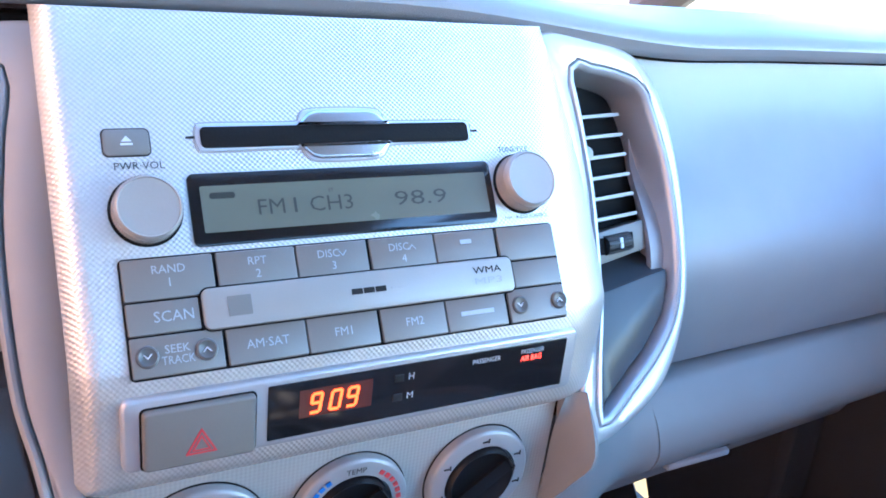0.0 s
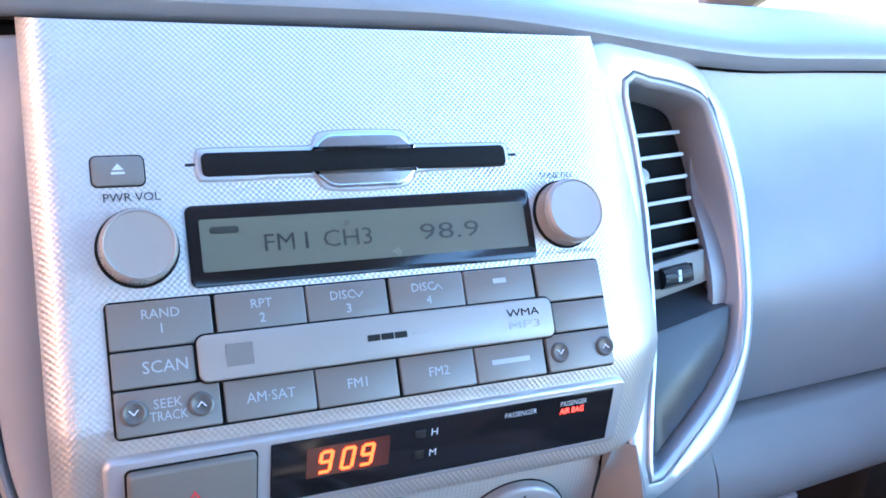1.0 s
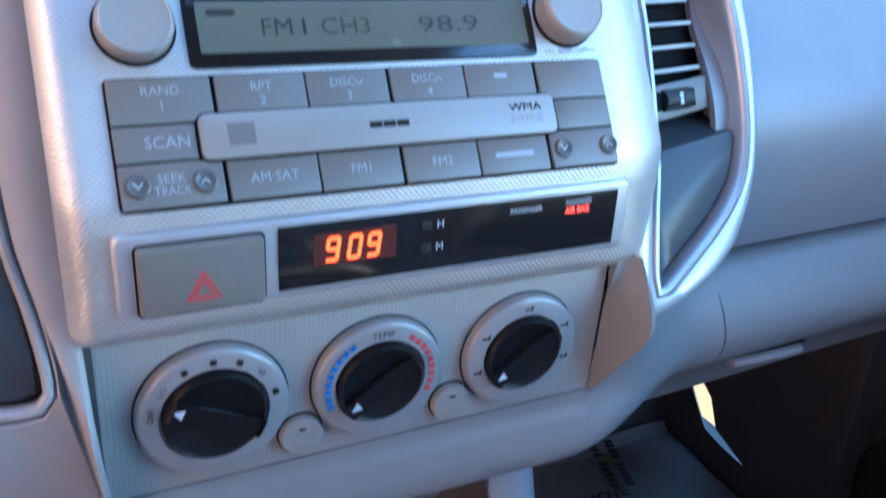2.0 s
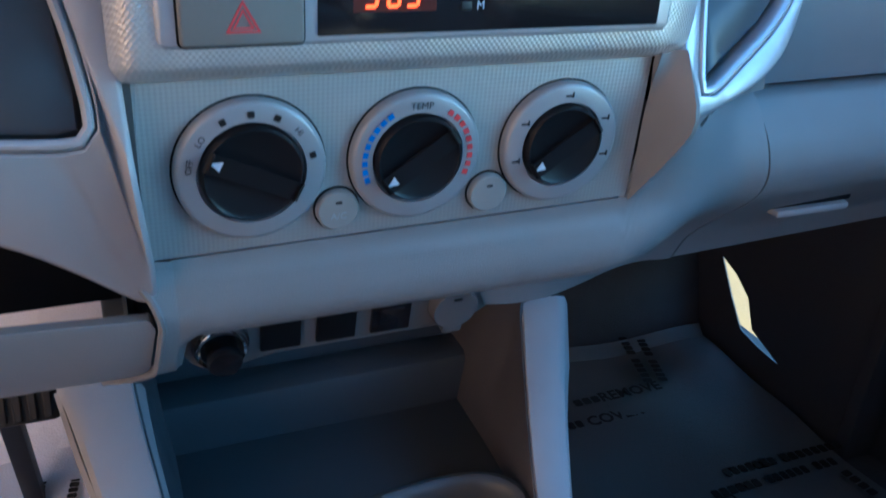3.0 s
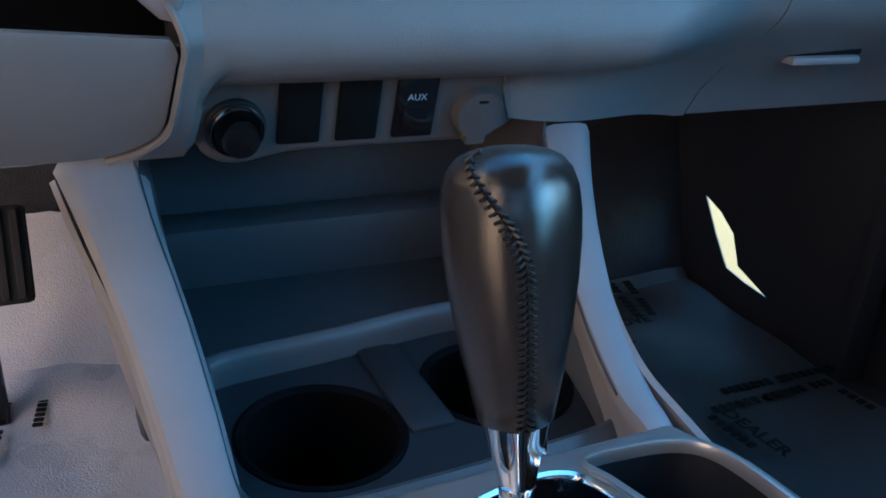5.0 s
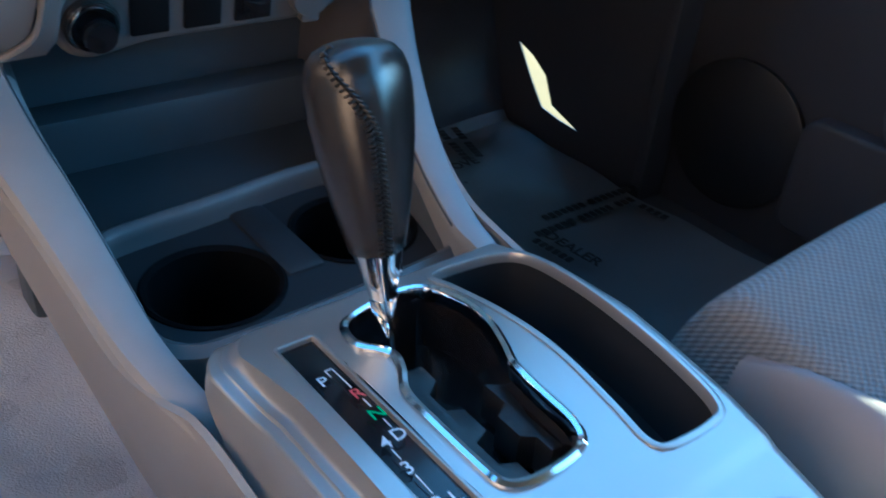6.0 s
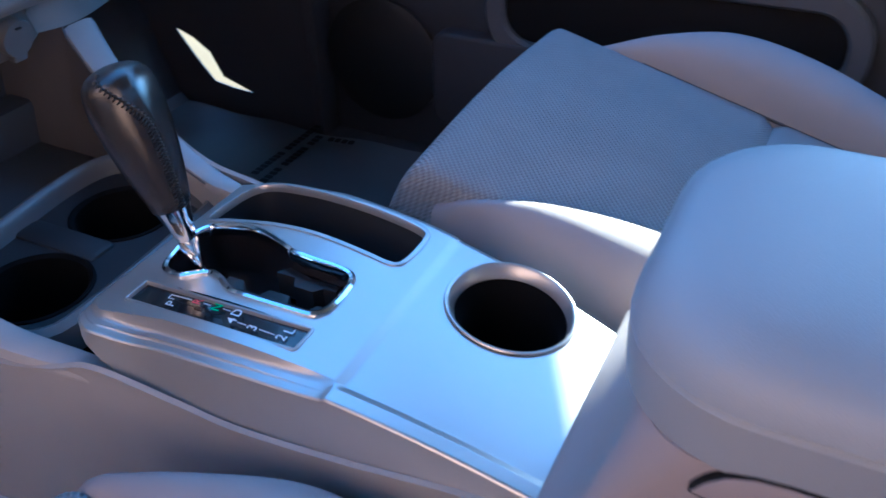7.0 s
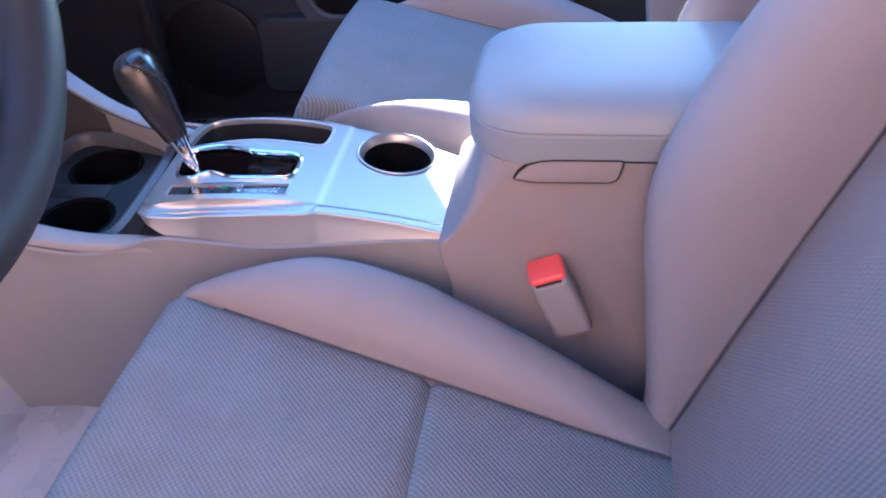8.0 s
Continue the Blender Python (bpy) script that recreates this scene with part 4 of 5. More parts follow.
# ---- switch row ----
sw = thing("switch_panel", SWITCH @ Vector((0, -0.02, 0)), "grey switch panel with blank switches and sockets", "switch panel")
out = closed([(-0.100, 0.010), (-0.088, 0.020), (-0.060, 0.0235), (0.0, 0.0235), (0.060, 0.0225), (0.072, 0.016), (0.076, 0.0), (0.068, -0.014), (0.050, -0.0215), (0.020, -0.0225), (-0.045, -0.0225), (-0.062, -0.0245), (-0.080, -0.0275), (-0.094, -0.0225), (-0.101, -0.008)], 90)
part("bezel", slab(out, -0.020, -0.0008, SWITCH, 0.004, 4), BEZELM, sw, "grey switch bezel")
for n, (x0, x1) in enumerate(((-0.0612, -0.0400), (-0.0315, -0.0100), (-0.0015, 0.0210))):
    k = part("switch_blank", slab(rrect(x0, -0.0165, x1, 0.0180, 0.0012), -0.002, 0.0012, SWITCH, 0.0008), BLACK if n == 2 else SWITCHBLACK, sw, "black blank switch cover" if n < 2 else "black socket plate")
    if n == 2:
        lettering("socket_text", "AUX", at(SWITCH, (x0 + x1) / 2, 0.006, 0.0012), 0.0036, WHITE, k)
        part("socket", slab(rrect(x0 + 0.004, -0.012, x1 - 0.004, 0.001, 0.001), 0.0, 0.002, SWITCH, 0.0004), BLACK, k)
m = at(SWITCH, -0.0815, -0.006)
lighter = part("lighter", turned([(0.0145, -0.002), (0.0145, 0.002), (0.0135, 0.0030), (0.0134, 0.0030), (0.0133, 0.001), (0.0002, 0.001)], m), DARK, sw, "cigarette lighter in its socket")
part("lighter_ring", turned([(0.0132, 0.001), (0.0132, 0.0056), (0.0122, 0.0072), (0.0108, 0.0058), (0.0104, 0.001)], m, 40, False), CHROME, lighter, "chrome ring")
part("lighter_knob", turned([(0.0078, 0.001), (0.0078, 0.009), (0.0088, 0.0110), (0.0088, 0.0145), (0.0078, 0.0160), (0.0002, 0.0165)], m, 40), BLACK, lighter, "black lighter knob")
m = at(SWITCH, 0.0455, -0.004)
cover = part("socket_cover", turned([(0.0138, -0.002), (0.0138, 0.0045), (0.0128, 0.0062), (0.0002, 0.0070)], m), BEZELM, sw, "round grey socket cover")
part("cover_tab", slab(rrect(-0.006, -0.0175, 0.006, -0.011, 0.002), 0.0, 0.0055, m, 0.001), BEZELM, cover)
part("cover_mark", slab(rrect(-0.0025, 0.0075, 0.0025, 0.0090, 0.0005), 0.006, 0.0072, m, 0), DARK, cover)

# ---- centre console ----
console = thing("centre_console", (-0.05, 0.2, 0.0), "grey centre console with silver shifter plate", "console")


def plate_z(y):
    return 0.4025 - 0.75 * (y - 0.175) ** 2


def inside(poly, x, y):
    hit = False
    for (x0, y0), (x1, y1) in zip(poly, poly[1:] + poly[:1]):
        if (y0 > y) != (y1 > y) and x < x0 + (y - y0) / (y1 - y0) * (x1 - x0):
            hit = not hit
    return hit


GATE = closed([(-0.0655, 0.2500), (-0.050, 0.2560), (-0.0320, 0.2580), (-0.0210, 0.2520), (-0.0165, 0.2350), (-0.0175, 0.2200), (-0.0230, 0.2040), (-0.0280, 0.1920), (-0.0300, 0.1750), (-0.0310, 0.1580), (-0.0360, 0.1490), (-0.0480, 0.1465), (-0.0620, 0.1470), (-0.0690, 0.1510), (-0.0705, 0.1600), (-0.0710, 0.1850), (-0.0700, 0.2020), (-0.0640, 0.2130), (-0.0610, 0.2220), (-0.0640, 0.2290), (-0.0690, 0.2370)], 110)
TRAY = closed([(-0.0140, 0.2620), (0.0080, 0.2625), (0.0250, 0.2585), (0.0335, 0.2480), (0.0350, 0.2250), (0.0335, 0.1980), (0.0290, 0.1620), (0.0230, 0.1360), (0.0130, 0.1310), (-0.0090, 0.1320), (-0.0140, 0.1380), (-0.0115, 0.1560), (-0.0070, 0.1900), (-0.0075, 0.2180), (-0.0120, 0.2480)], 110)
PRND = rrect(-0.0958, 0.1455, -0.0792, 0.2515, 0.0015)
CUP = [(-0.0110 + 0.0325 * math.cos(2 * math.pi * i / 72), 0.0680 + 0.0325 * math.sin(2 * math.pi * i / 72)) for i in range(72)]


def plate_right(y):
    t = [(0.000, 0.0035), (0.012, 0.0070), (0.083, 0.0240), (0.138, 0.0345), (0.196, 0.0425), (0.240, 0.0420), (0.270, 0.0330)]
    for (y0, x0), (y1, x1) in zip(t, t[1:]):
        if y <= y1:
            return x0 + (x1 - x0) * max(0, (y - y0)) / (y1 - y0)
    return t[-1][1]


def plate_left(y):
    return -0.1165 - 0.006 * max(0, (y - 0.22) / 0.05) + 0.012 * max(0, (y - 0.254) / 0.0175) ** 2


def scoop_at(y):
    """Share of the full drop of the left edge bands, deepest beside the gear strip."""
    span = min(1.0, max(0.0, (y - 0.117) / 0.108))
    f = min(1.0, max(0.0, (y - 0.225) / 0.0465))
    return math.sin(math.pi / 2 * span) ** 0.55 * (1.0 - 0.75 * f * f * (3 - 2 * f)) if span > 0 else 0.0


def plate():
    bm = bmesh.new()
    nu, nv = 160, 210
    y0, y1 = 0.004, 0.2715
    g = []
    for j in range(nv + 1):
        y = y0 + (y1 - y0) * j / nv
        row = []
        for i in range(nu + 1):
            wide = plate_right(y) - plate_left(y)
            x = plate_left(y) + (0.018 * i / 40 if i <= 40 else 0.018 + (wide - 0.018) * (i - 40) / (nu - 40))
            z = plate_z(y)
            ed = x - plate_left(y)
            scoop = scoop_at(y)
            # a sloping step up to the plate, a flat band, a fine step, then the rounded edge
            k = min(1.0, max(0.0, (ed - 0.0088) / 0.0042))
            z -= scoop * 0.0072 * (1 - k ** 1.7)
            z -= 0.0012 * scoop * (1 - min(1.0, max(0.0, (ed - 0.0052) / 0.0006)))
            if ed < 0.0014:
                z -= 0.0012 * (1 - ed / 0.0014) ** 2
            er = plate_right(y) - x
            if er < 0.006:
                z -= 0.0035 * (1 - er / 0.006) ** 2
            f = min(1.0, max(0.0, (0.119 - y) / 0.007))
            z -= 0.0014 * f * f * (3 - 2 * f) * min(1, (x + 0.108) / 0.004 if x > -0.108 else 0)
            if y > 0.2685:
                z -= 0.0022 * ((y - 0.2685) / 0.003) ** 2
            if y < 0.012:
                z -= 0.002 * (1 - (y - y0) / 0.008) ** 2
            row.append(bm.verts.new((x, y, z)))
        g.append(row)
    holes = [grow(ccw(h), 0.0004) for h in (GATE, TRAY, PRND, CUP)]
    for j in range(nv):
        for i in range(nu):
            q = (g[j][i], g[j][i + 1], g[j + 1][i + 1], g[j + 1][i])
            c = sum((v.co for v in q), Vector()) / 4
            if not any(inside(h, c.x, c.y) for h in holes):
                bm.faces.new(q)
    bmesh.ops.delete(bm, geom=[v for v in bm.verts if not v.link_faces], context="VERTS")
    return bm


plate_ob = part("shifter_plate", plate(), PLATE, console, "satin silver shifter plate")


def rim(outline, wide, high, deep=0.004):
    """A raised bead that follows an outline on the plate."""
    o = ccw(list(outline))
    rows = [(grow(o, wide * 0.55), -0.001), (grow(o, wide * 0.5), high * 0.6), (grow(o, wide * 0.15), high), (grow(o, -wide * 0.25), high * 0.75), (grow(o, -wide * 0.45), -0.0005), (grow(o, -wide * 0.5), -deep)]
    return loft([[Vector((x, y, plate_z(y) + n)) for x, y in pts] for pts, n in rows], False, False)


def well(outline, deep, taper=0.0):
    o = ccw(list(outline))
    q = grow(o, -taper)
    return loft([[Vector((x, y, plate_z(y) - 0.0008)) for x, y in grow(o, 0.0002)], [Vector((x, y, plate_z(y) - deep)) for x, y in q]], False, True)


part("gate_rim", rim(GATE, 0.0045, 0.0022), CHROME, plate_ob, "chrome rim of the shift gate")
part("gate_well", well(GATE, 0.030, 0.001), BLACK, plate_ob, "black shift gate well")
# stepped gate plate inside the well
gate_plate = [(-0.069, 0.150), (-0.050, 0.150), (-0.050, 0.163), (-0.056, 0.166), (-0.056, 0.178), (-0.049, 0.181), (-0.049, 0.194), (-0.055, 0.197), (-0.055, 0.207), (-0.048, 0.212), (-0.048, 0.222), (-0.060, 0.222), (-0.066, 0.206), (-0.0695, 0.190)]
part("gate_plate", slab(gate_plate, 0.374, 0.390, Matrix.Identity(4), 0.0006), DARK, plate_ob, "stepped dark gate plate")
part("gate_plate", slab([(-0.031, 0.160), (-0.031, 0.178), (-0.026, 0.195), (-0.034, 0.200), (-0.034, 0.188), (-0.041, 0.184), (-0.041, 0.172), (-0.036, 0.168), (-0.036, 0.160)], 0.374, 0.390, Matrix.Identity(4), 0.0006), DARK, plate_ob, "stepped dark gate plate")
part("tray_rim", rim(TRAY, 0.0035, 0.0012), PLATE, plate_ob)
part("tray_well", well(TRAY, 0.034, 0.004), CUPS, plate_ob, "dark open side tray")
part("indicator_rim", rim(PRND, 0.0022, 0.0010, 0.003), PLATE, plate_ob)
ind = part("indicator", loft([[Vector((x, y, plate_z(y) + n)) for x, y in ccw(PRND)] for n in (-0.006, -0.0012)]), BLACK, plate_ob, "black gear indicator strip")
part("cup_rim", loft([[Vector((-0.0110 + r * math.cos(2 * math.pi * i / 72), 0.0680 + r * math.sin(2 * math.pi * i / 72), plate_z(0.068 + r * math.sin(2 * math.pi * i / 72)) + h)) for i in range(72)] for r, h in ((0.0352, -0.0004), (0.0347, 0.0003), (0.0340, 0.0004), (0.0328, -0.0004), (0.0302, -0.0070), (0.0296, -0.012))], False, False), PLATE, plate_ob, "chamfered silver rim of the cup hole")
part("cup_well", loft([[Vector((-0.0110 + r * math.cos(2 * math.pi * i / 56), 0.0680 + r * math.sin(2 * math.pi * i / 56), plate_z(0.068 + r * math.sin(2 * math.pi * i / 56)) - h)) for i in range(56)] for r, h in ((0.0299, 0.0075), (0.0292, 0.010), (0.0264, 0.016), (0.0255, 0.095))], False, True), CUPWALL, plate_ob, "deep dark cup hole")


def on_plate(x, y):
    slope = -2 * 0.75 * (y - 0.175)
    return basis((x, y, plate_z(y) - 0.0010), (1, 0, 0), (0, 1, slope))


for ch, x, y, mat in (("P", -0.0905, 0.2255, WHITE), ("R", -0.0840, 0.2130, REDPRINT), ("N", -0.0842, 0.2005, GREENPRINT), ("D", -0.0838, 0.1880, WHITE), ("4", -0.0900, 0.1870, WHITE), ("3", -0.0903, 0.1740, WHITE), ("2", -0.0903, 0.1570, WHITE), ("L", -0.0845, 0.1560, WHITE)):
    lettering("gear_letter", ch, on_plate(x, y), 0.0055, mat, ind, bold=0.008)
for x0, y0, x1, y1 in ((-0.0870, 0.2262, -0.0866, 0.2305), (-0.0870, 0.2301, -0.0838, 0.2305), (-0.0842, 0.2168, -0.0838, 0.2301), (-0.0842, 0.2043, -0.0838, 0.2092), (-0.0842, 0.1918, -0.0838, 0.1967), (-0.0902, 0.1778, -0.0898, 0.1832), (-0.0902, 0.1608, -0.0898, 0.1700)):
    mm = on_plate((x0 + x1) / 2, (y0 + y1) / 2)
    part("gear_line", slab(rrect(-(x1 - x0) / 2, -(y1 - y0) / 2, (x1 - x0) / 2, (y1 - y0) / 2, 0.0001, 1), 0.0, 0.0003, mm, 0), WHITE, ind)


# side skirt under the plate's left ridge
SKIRT_DEPTH = open_curve([(0.004, 0.0030), (0.050, 0.0130), (0.100, 0.0230), (0.160, 0.0280), (0.210, 0.0250), (0.240, 0.0165), (0.256, 0.0080), (0.266, 0.0012)], 90)


def skirt_depth(y):
    return next((p.y for p in SKIRT_DEPTH if p.x >= y), 0.001)


def skirt_fn(u, v):
    y = 0.265 - 0.261 * u
    edge = plate_z(y) - 0.0011 - 0.0084 * scoop_at(y)
    deep = skirt_depth(y)
    bulge = 0.0095 * deep / 0.028 * v ** 1.25
    return Vector((plate_left(y) + 0.0006 - bulge, y, edge - deep * v))


part("plate_skirt", sheet(skirt_fn, 70, 16, 0.002), PLATE, console, "silver side skirt of the shifter plate")


# body sides
def side_fn(sign):
    if sign < 0:
        top = open_curve([(-0.1600, 0.486, 0.430), (-0.1530, 0.455, 0.411), (-0.1418, 0.410, 0.388), (-0.1373, 0.360, 0.3725), (-0.1352, 0.315, 0.3660), (-0.1315, 0.278, 0.3720), (-0.1275, 0.250, 0.3790), (-0.1255, 0.200, 0.3740), (-0.1255, 0.160, 0.3715), (-0.1240, 0.100, 0.3755), (-0.1200, 0.050, 0.3780), (-0.1180, 0.005, 0.3780), (-0.1240, -0.05, 0.384)], 46)
        spread = 0.004
    else:
        top = open_curve([(0.118, 0.484, 0.440), (0.098, 0.430, 0.412), (0.072, 0.370, 0.395), (0.053, 0.320, 0.389), (0.045, 0.280, 0.388), (0.040, 0.230, 0.386), (0.038, 0.180, 0.386), (0.0285, 0.110, 0.382), (0.0130, 0.040, 0.372), (0.002, -0.010, 0.366)], 46)
        spread = 0.012

    def fn(u, v):
        p = top[int(round(u * 45))]
        bulge = 0.006 if sign > 0 else 0.0006 + 0.005 * min(1.0, max(0.0, (0.24 - p.y) / 0.06))
        x = p.x + sign * (bulge * math.sin(min(1, v * 4) * math.pi / 2) + spread * v)
        if sign < 0:
            x += (-0.058 - x) * v
        z = p.z - 0.012 * (1 - math.cos(min(1, v * 4) * math.pi / 2)) - (p.z - 0.012) * max(0, v - 0.03)
        return Vector((x, p.y, max(0.002, z)))

    return fn


part("side_panel", sheet(side_fn(-1), 45, 24, 0.003), SIDESHADE, console, "pale grey console side")
part("side_panel", sheet(side_fn(1), 45, 24, 0.003), CONSOLE, console, "pale grey console side")


# rails that climb from the console to the dash
def rail(points, half, drop):
    c = open_curve(points, 40)
    rings = []
    for i, p in enumerate(c):
        t = i / 39
        w = half[0] + (half[1] - half[0]) * t ** 0.8
        sec = [(-w * 0.3, -drop), (-w * 0.92, -0.0085), (-w, -0.006), (-w * 0.86, -0.0015), (-w * 0.5, 0.0), (w * 0.5, 0.0), (w * 0.86, -0.0015), (w, -0.006), (w * 1.25, -drop)]
        rings.append([Vector((p.x + a, p.y + 0.15 * b, p.z + b)) for a, b in sec])
    return loft(rings)


RAIL_LEFT_LINE = [(-0.1420, 0.482, 0.441), (-0.1370, 0.455, 0.422), (-0.1300, 0.410, 0.398), (-0.1272, 0.360, 0.3825), (-0.1268, 0.315, 0.3755), (-0.1230, 0.270, 0.3730), (-0.1130, 0.244, 0.3620)]
RAIL_LEFT = open_curve(RAIL_LEFT_LINE, 40)
part("rail", rail(RAIL_LEFT_LINE, (0.0185, 0.0065), 0.014), CONSOLE, console, "pale rail from console to dash")
RAIL_RIGHT_LINE = [(0.1110, 0.476, 0.4450), (0.0955, 0.440, 0.4225), (0.0765, 0.395, 0.4040), (0.0580, 0.350, 0.3935), (0.0415, 0.305, 0.3885), (0.0370, 0.285, 0.3875), (0.0350, 0.271, 0.3845)]
RAIL_RIGHT = open_curve(RAIL_RIGHT_LINE, 40)
part("rail", rail(RAIL_RIGHT_LINE, (0.0165, 0.0055), 0.05), CONSOLE, console, "pale rail from console to dash")

# cup tray in front of the shifter
CTRAY = closed([(-0.1090, 0.4010), (-0.1010, 0.4085), (-0.0500, 0.4140), (0.0100, 0.4220), (0.0480, 0.4200), (0.0630, 0.4050), (0.0565, 0.3680), (0.0450, 0.3260), (0.0350, 0.3120), (-0.0300, 0.3065), (-0.0930, 0.3055), (-0.1090, 0.3110), (-0.1150, 0.3280), (-0.1135, 0.3700)], 100)


def tray_z(y):
    return 0.3665 + 0.03 * max(0, 0.33 - y)


def tray_rim():
    o = ccw(CTRAY)
    rows = [(grow(o, 0.014), -0.016), (grow(o, 0.010), -0.001), (grow(o, 0.0045), 0.0022), (grow(o, 0.0015), 0.0012), (o, -0.001), (grow(o, -0.001), -0.006), (grow(o, -0.002), -0.016)]
    return loft([[Vector((x, y, tray_z(y) + n)) for x, y in pts] for pts, n in rows], False, False)


part("cup_tray_rim", tray_rim(), TRAYRIM, console, "pale rim of the front cup tray")
CUPA = [(-0.0725 + 0.0345 * math.cos(2 * math.pi * i / 60), 0.3590 + 0.0345 * math.sin(2 * math.pi * i / 60)) for i in range(60)]
CUPB = [(0.0170 + 0.0345 * math.cos(2 * math.pi * i / 60), 0.3700 + 0.0345 * math.sin(2 * math.pi * i / 60)) for i in range(60)]


def tray_floor():
    bm = bmesh.new()
    nx, ny = 110, 70
    hull = grow(ccw(CTRAY), -0.0005)
    g = [[bm.verts.new((-0.118 + 0.188 * i / nx, 0.301 + 0.126 * j / ny, tray_z(0.301 + 0.126 * j / ny) - 0.012)) for i in range(nx + 1)] for j in range(ny + 1)]
    for j in range(ny):
        for i in range(nx):
            q = (g[j][i], g[j][i + 1], g[j + 1][i + 1], g[j + 1][i])
            c = sum((v.co for v in q), Vector()) / 4
            if inside(hull, c.x, c.y) and not inside(CUPA, c.x, c.y) and not inside(CUPB, c.x, c.y):
                bm.faces.new(q)
    bmesh.ops.delete(bm, geom=[v for v in bm.verts if not v.link_faces], context="VERTS")
    return bm


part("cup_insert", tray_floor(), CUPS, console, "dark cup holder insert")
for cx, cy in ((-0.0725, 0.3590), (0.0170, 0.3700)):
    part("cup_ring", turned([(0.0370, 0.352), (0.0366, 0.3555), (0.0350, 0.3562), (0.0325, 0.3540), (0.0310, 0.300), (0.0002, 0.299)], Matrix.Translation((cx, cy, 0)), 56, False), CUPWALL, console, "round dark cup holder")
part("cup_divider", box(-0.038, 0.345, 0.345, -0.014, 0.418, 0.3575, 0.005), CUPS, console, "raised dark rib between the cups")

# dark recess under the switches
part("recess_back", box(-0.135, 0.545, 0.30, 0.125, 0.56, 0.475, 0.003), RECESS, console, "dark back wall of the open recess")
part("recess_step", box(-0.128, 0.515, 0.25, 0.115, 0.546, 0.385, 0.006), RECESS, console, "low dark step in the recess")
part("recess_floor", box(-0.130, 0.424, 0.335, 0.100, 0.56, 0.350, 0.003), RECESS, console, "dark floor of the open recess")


WALL_FOOT = [(0.300, 0.042), (0.335, 0.053), (0.371, 0.0655), (0.400, 0.0715), (0.440, 0.0750), (0.560, 0.0785)]


def rail_at(line, y):
    """Place and share of the way along a rail at depth y."""
    for i, (a, c) in enumerate(zip(line, line[1:])):
        if c.y <= y <= a.y:
            f = (a.y - y) / (a.y - c.y)
            return a.lerp(c, f), (i + f) / (len(line) - 1)
    return (line[0], 0.0) if y > line[0].y else (line[-1], 1.0)


def recess_wall(u, v):
    """Inner wall from the rail down to the cup tray and the recess floor."""
    y = 0.305 + 0.243 * u
    p, t = rail_at(RAIL_RIGHT, y)
    w = 0.0165 - 0.0110 * t ** 0.8
    top = Vector((p.x - w, y, p.z - 0.003)) if y < 0.474 else Vector((0.0950, y, 0.446 + min(0.040, (y - 0.474) * 2.0)))
    (y0, x0), (y1, x1) = next((a, c) for a, c in zip(WALL_FOOT, WALL_FOOT[1:]) if y <= c[0])
    foot = Vector((x0 + (x1 - x0) * (y - y0) / (y1 - y0), y, 0.365 - 0.018 * min(1.0, max(0.0, (y - 0.405) / 0.02))))
    return top.lerp(foot, v)


def recess_wall_left(u, v):
    y = 0.300 + 0.248 * u
    p, t = rail_at(RAIL_LEFT, y)
    w = 0.0185 - 0.0120 * t ** 0.8
    top = Vector((p.x + w - 0.0005, y, p.z - 0.003)) if y < 0.478 else Vector((-0.1225, y, 0.438 + min(0.040, (y - 0.478) * 2.0)))
    foot = Vector((-0.1150 + 0.010 * min(1.0, max(0.0, (y - 0.38) / 0.05)), y, 0.365 - 0.018 * min(1.0, max(0.0, (y - 0.405) / 0.02))))
    return top.lerp(foot, v)


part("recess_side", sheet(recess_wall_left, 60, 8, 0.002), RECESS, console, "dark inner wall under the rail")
part("recess_side", sheet(recess_wall, 60, 8, 0.002), WALLSHADE, console, "inner wall under the rail, console grey darkened as shade")
part("inner_body", box(-0.100, 0.02, 0.02, 0.020, 0.31, 0.290, 0.006), GAP, console)

# ---- gear lever ----
lever = thing("gear_lever", (-0.0555, 0.236, 0.385), "black stitched leather gear lever with chrome collar", "gear lever")
BASE, TIP = Vector((-0.0530, 0.2350, 0.3850)), Vector((-0.0488, 0.2745, 0.5050))
AX = (TIP - BASE).normalized()
SIDE = Vector((0.92, 0.39, 0.0))
SIDE = (SIDE - AX * SIDE.dot(AX)).normalized()
FRONT = AX.cross(SIDE)
LEV = Matrix(((SIDE.x, FRONT.x, AX.x, BASE.x), (SIDE.y, FRONT.y, AX.y, BASE.y), (SIDE.z, FRONT.z, AX.z, BASE.z), (0, 0, 0, 1)))


def knob_ring(h, a, b, n=64, off=0.0):
    out = []
    for i in range(n):
        t = 2 * math.pi * i / n
        c, s = math.cos(t), math.sin(t)
        k = 1.0 / (abs(c) ** 2.6 + abs(s) ** 2.6) ** (1 / 2.6)
        out.append(LEV @ Vector((a * k * c + off, b * k * s, h)))
    return out


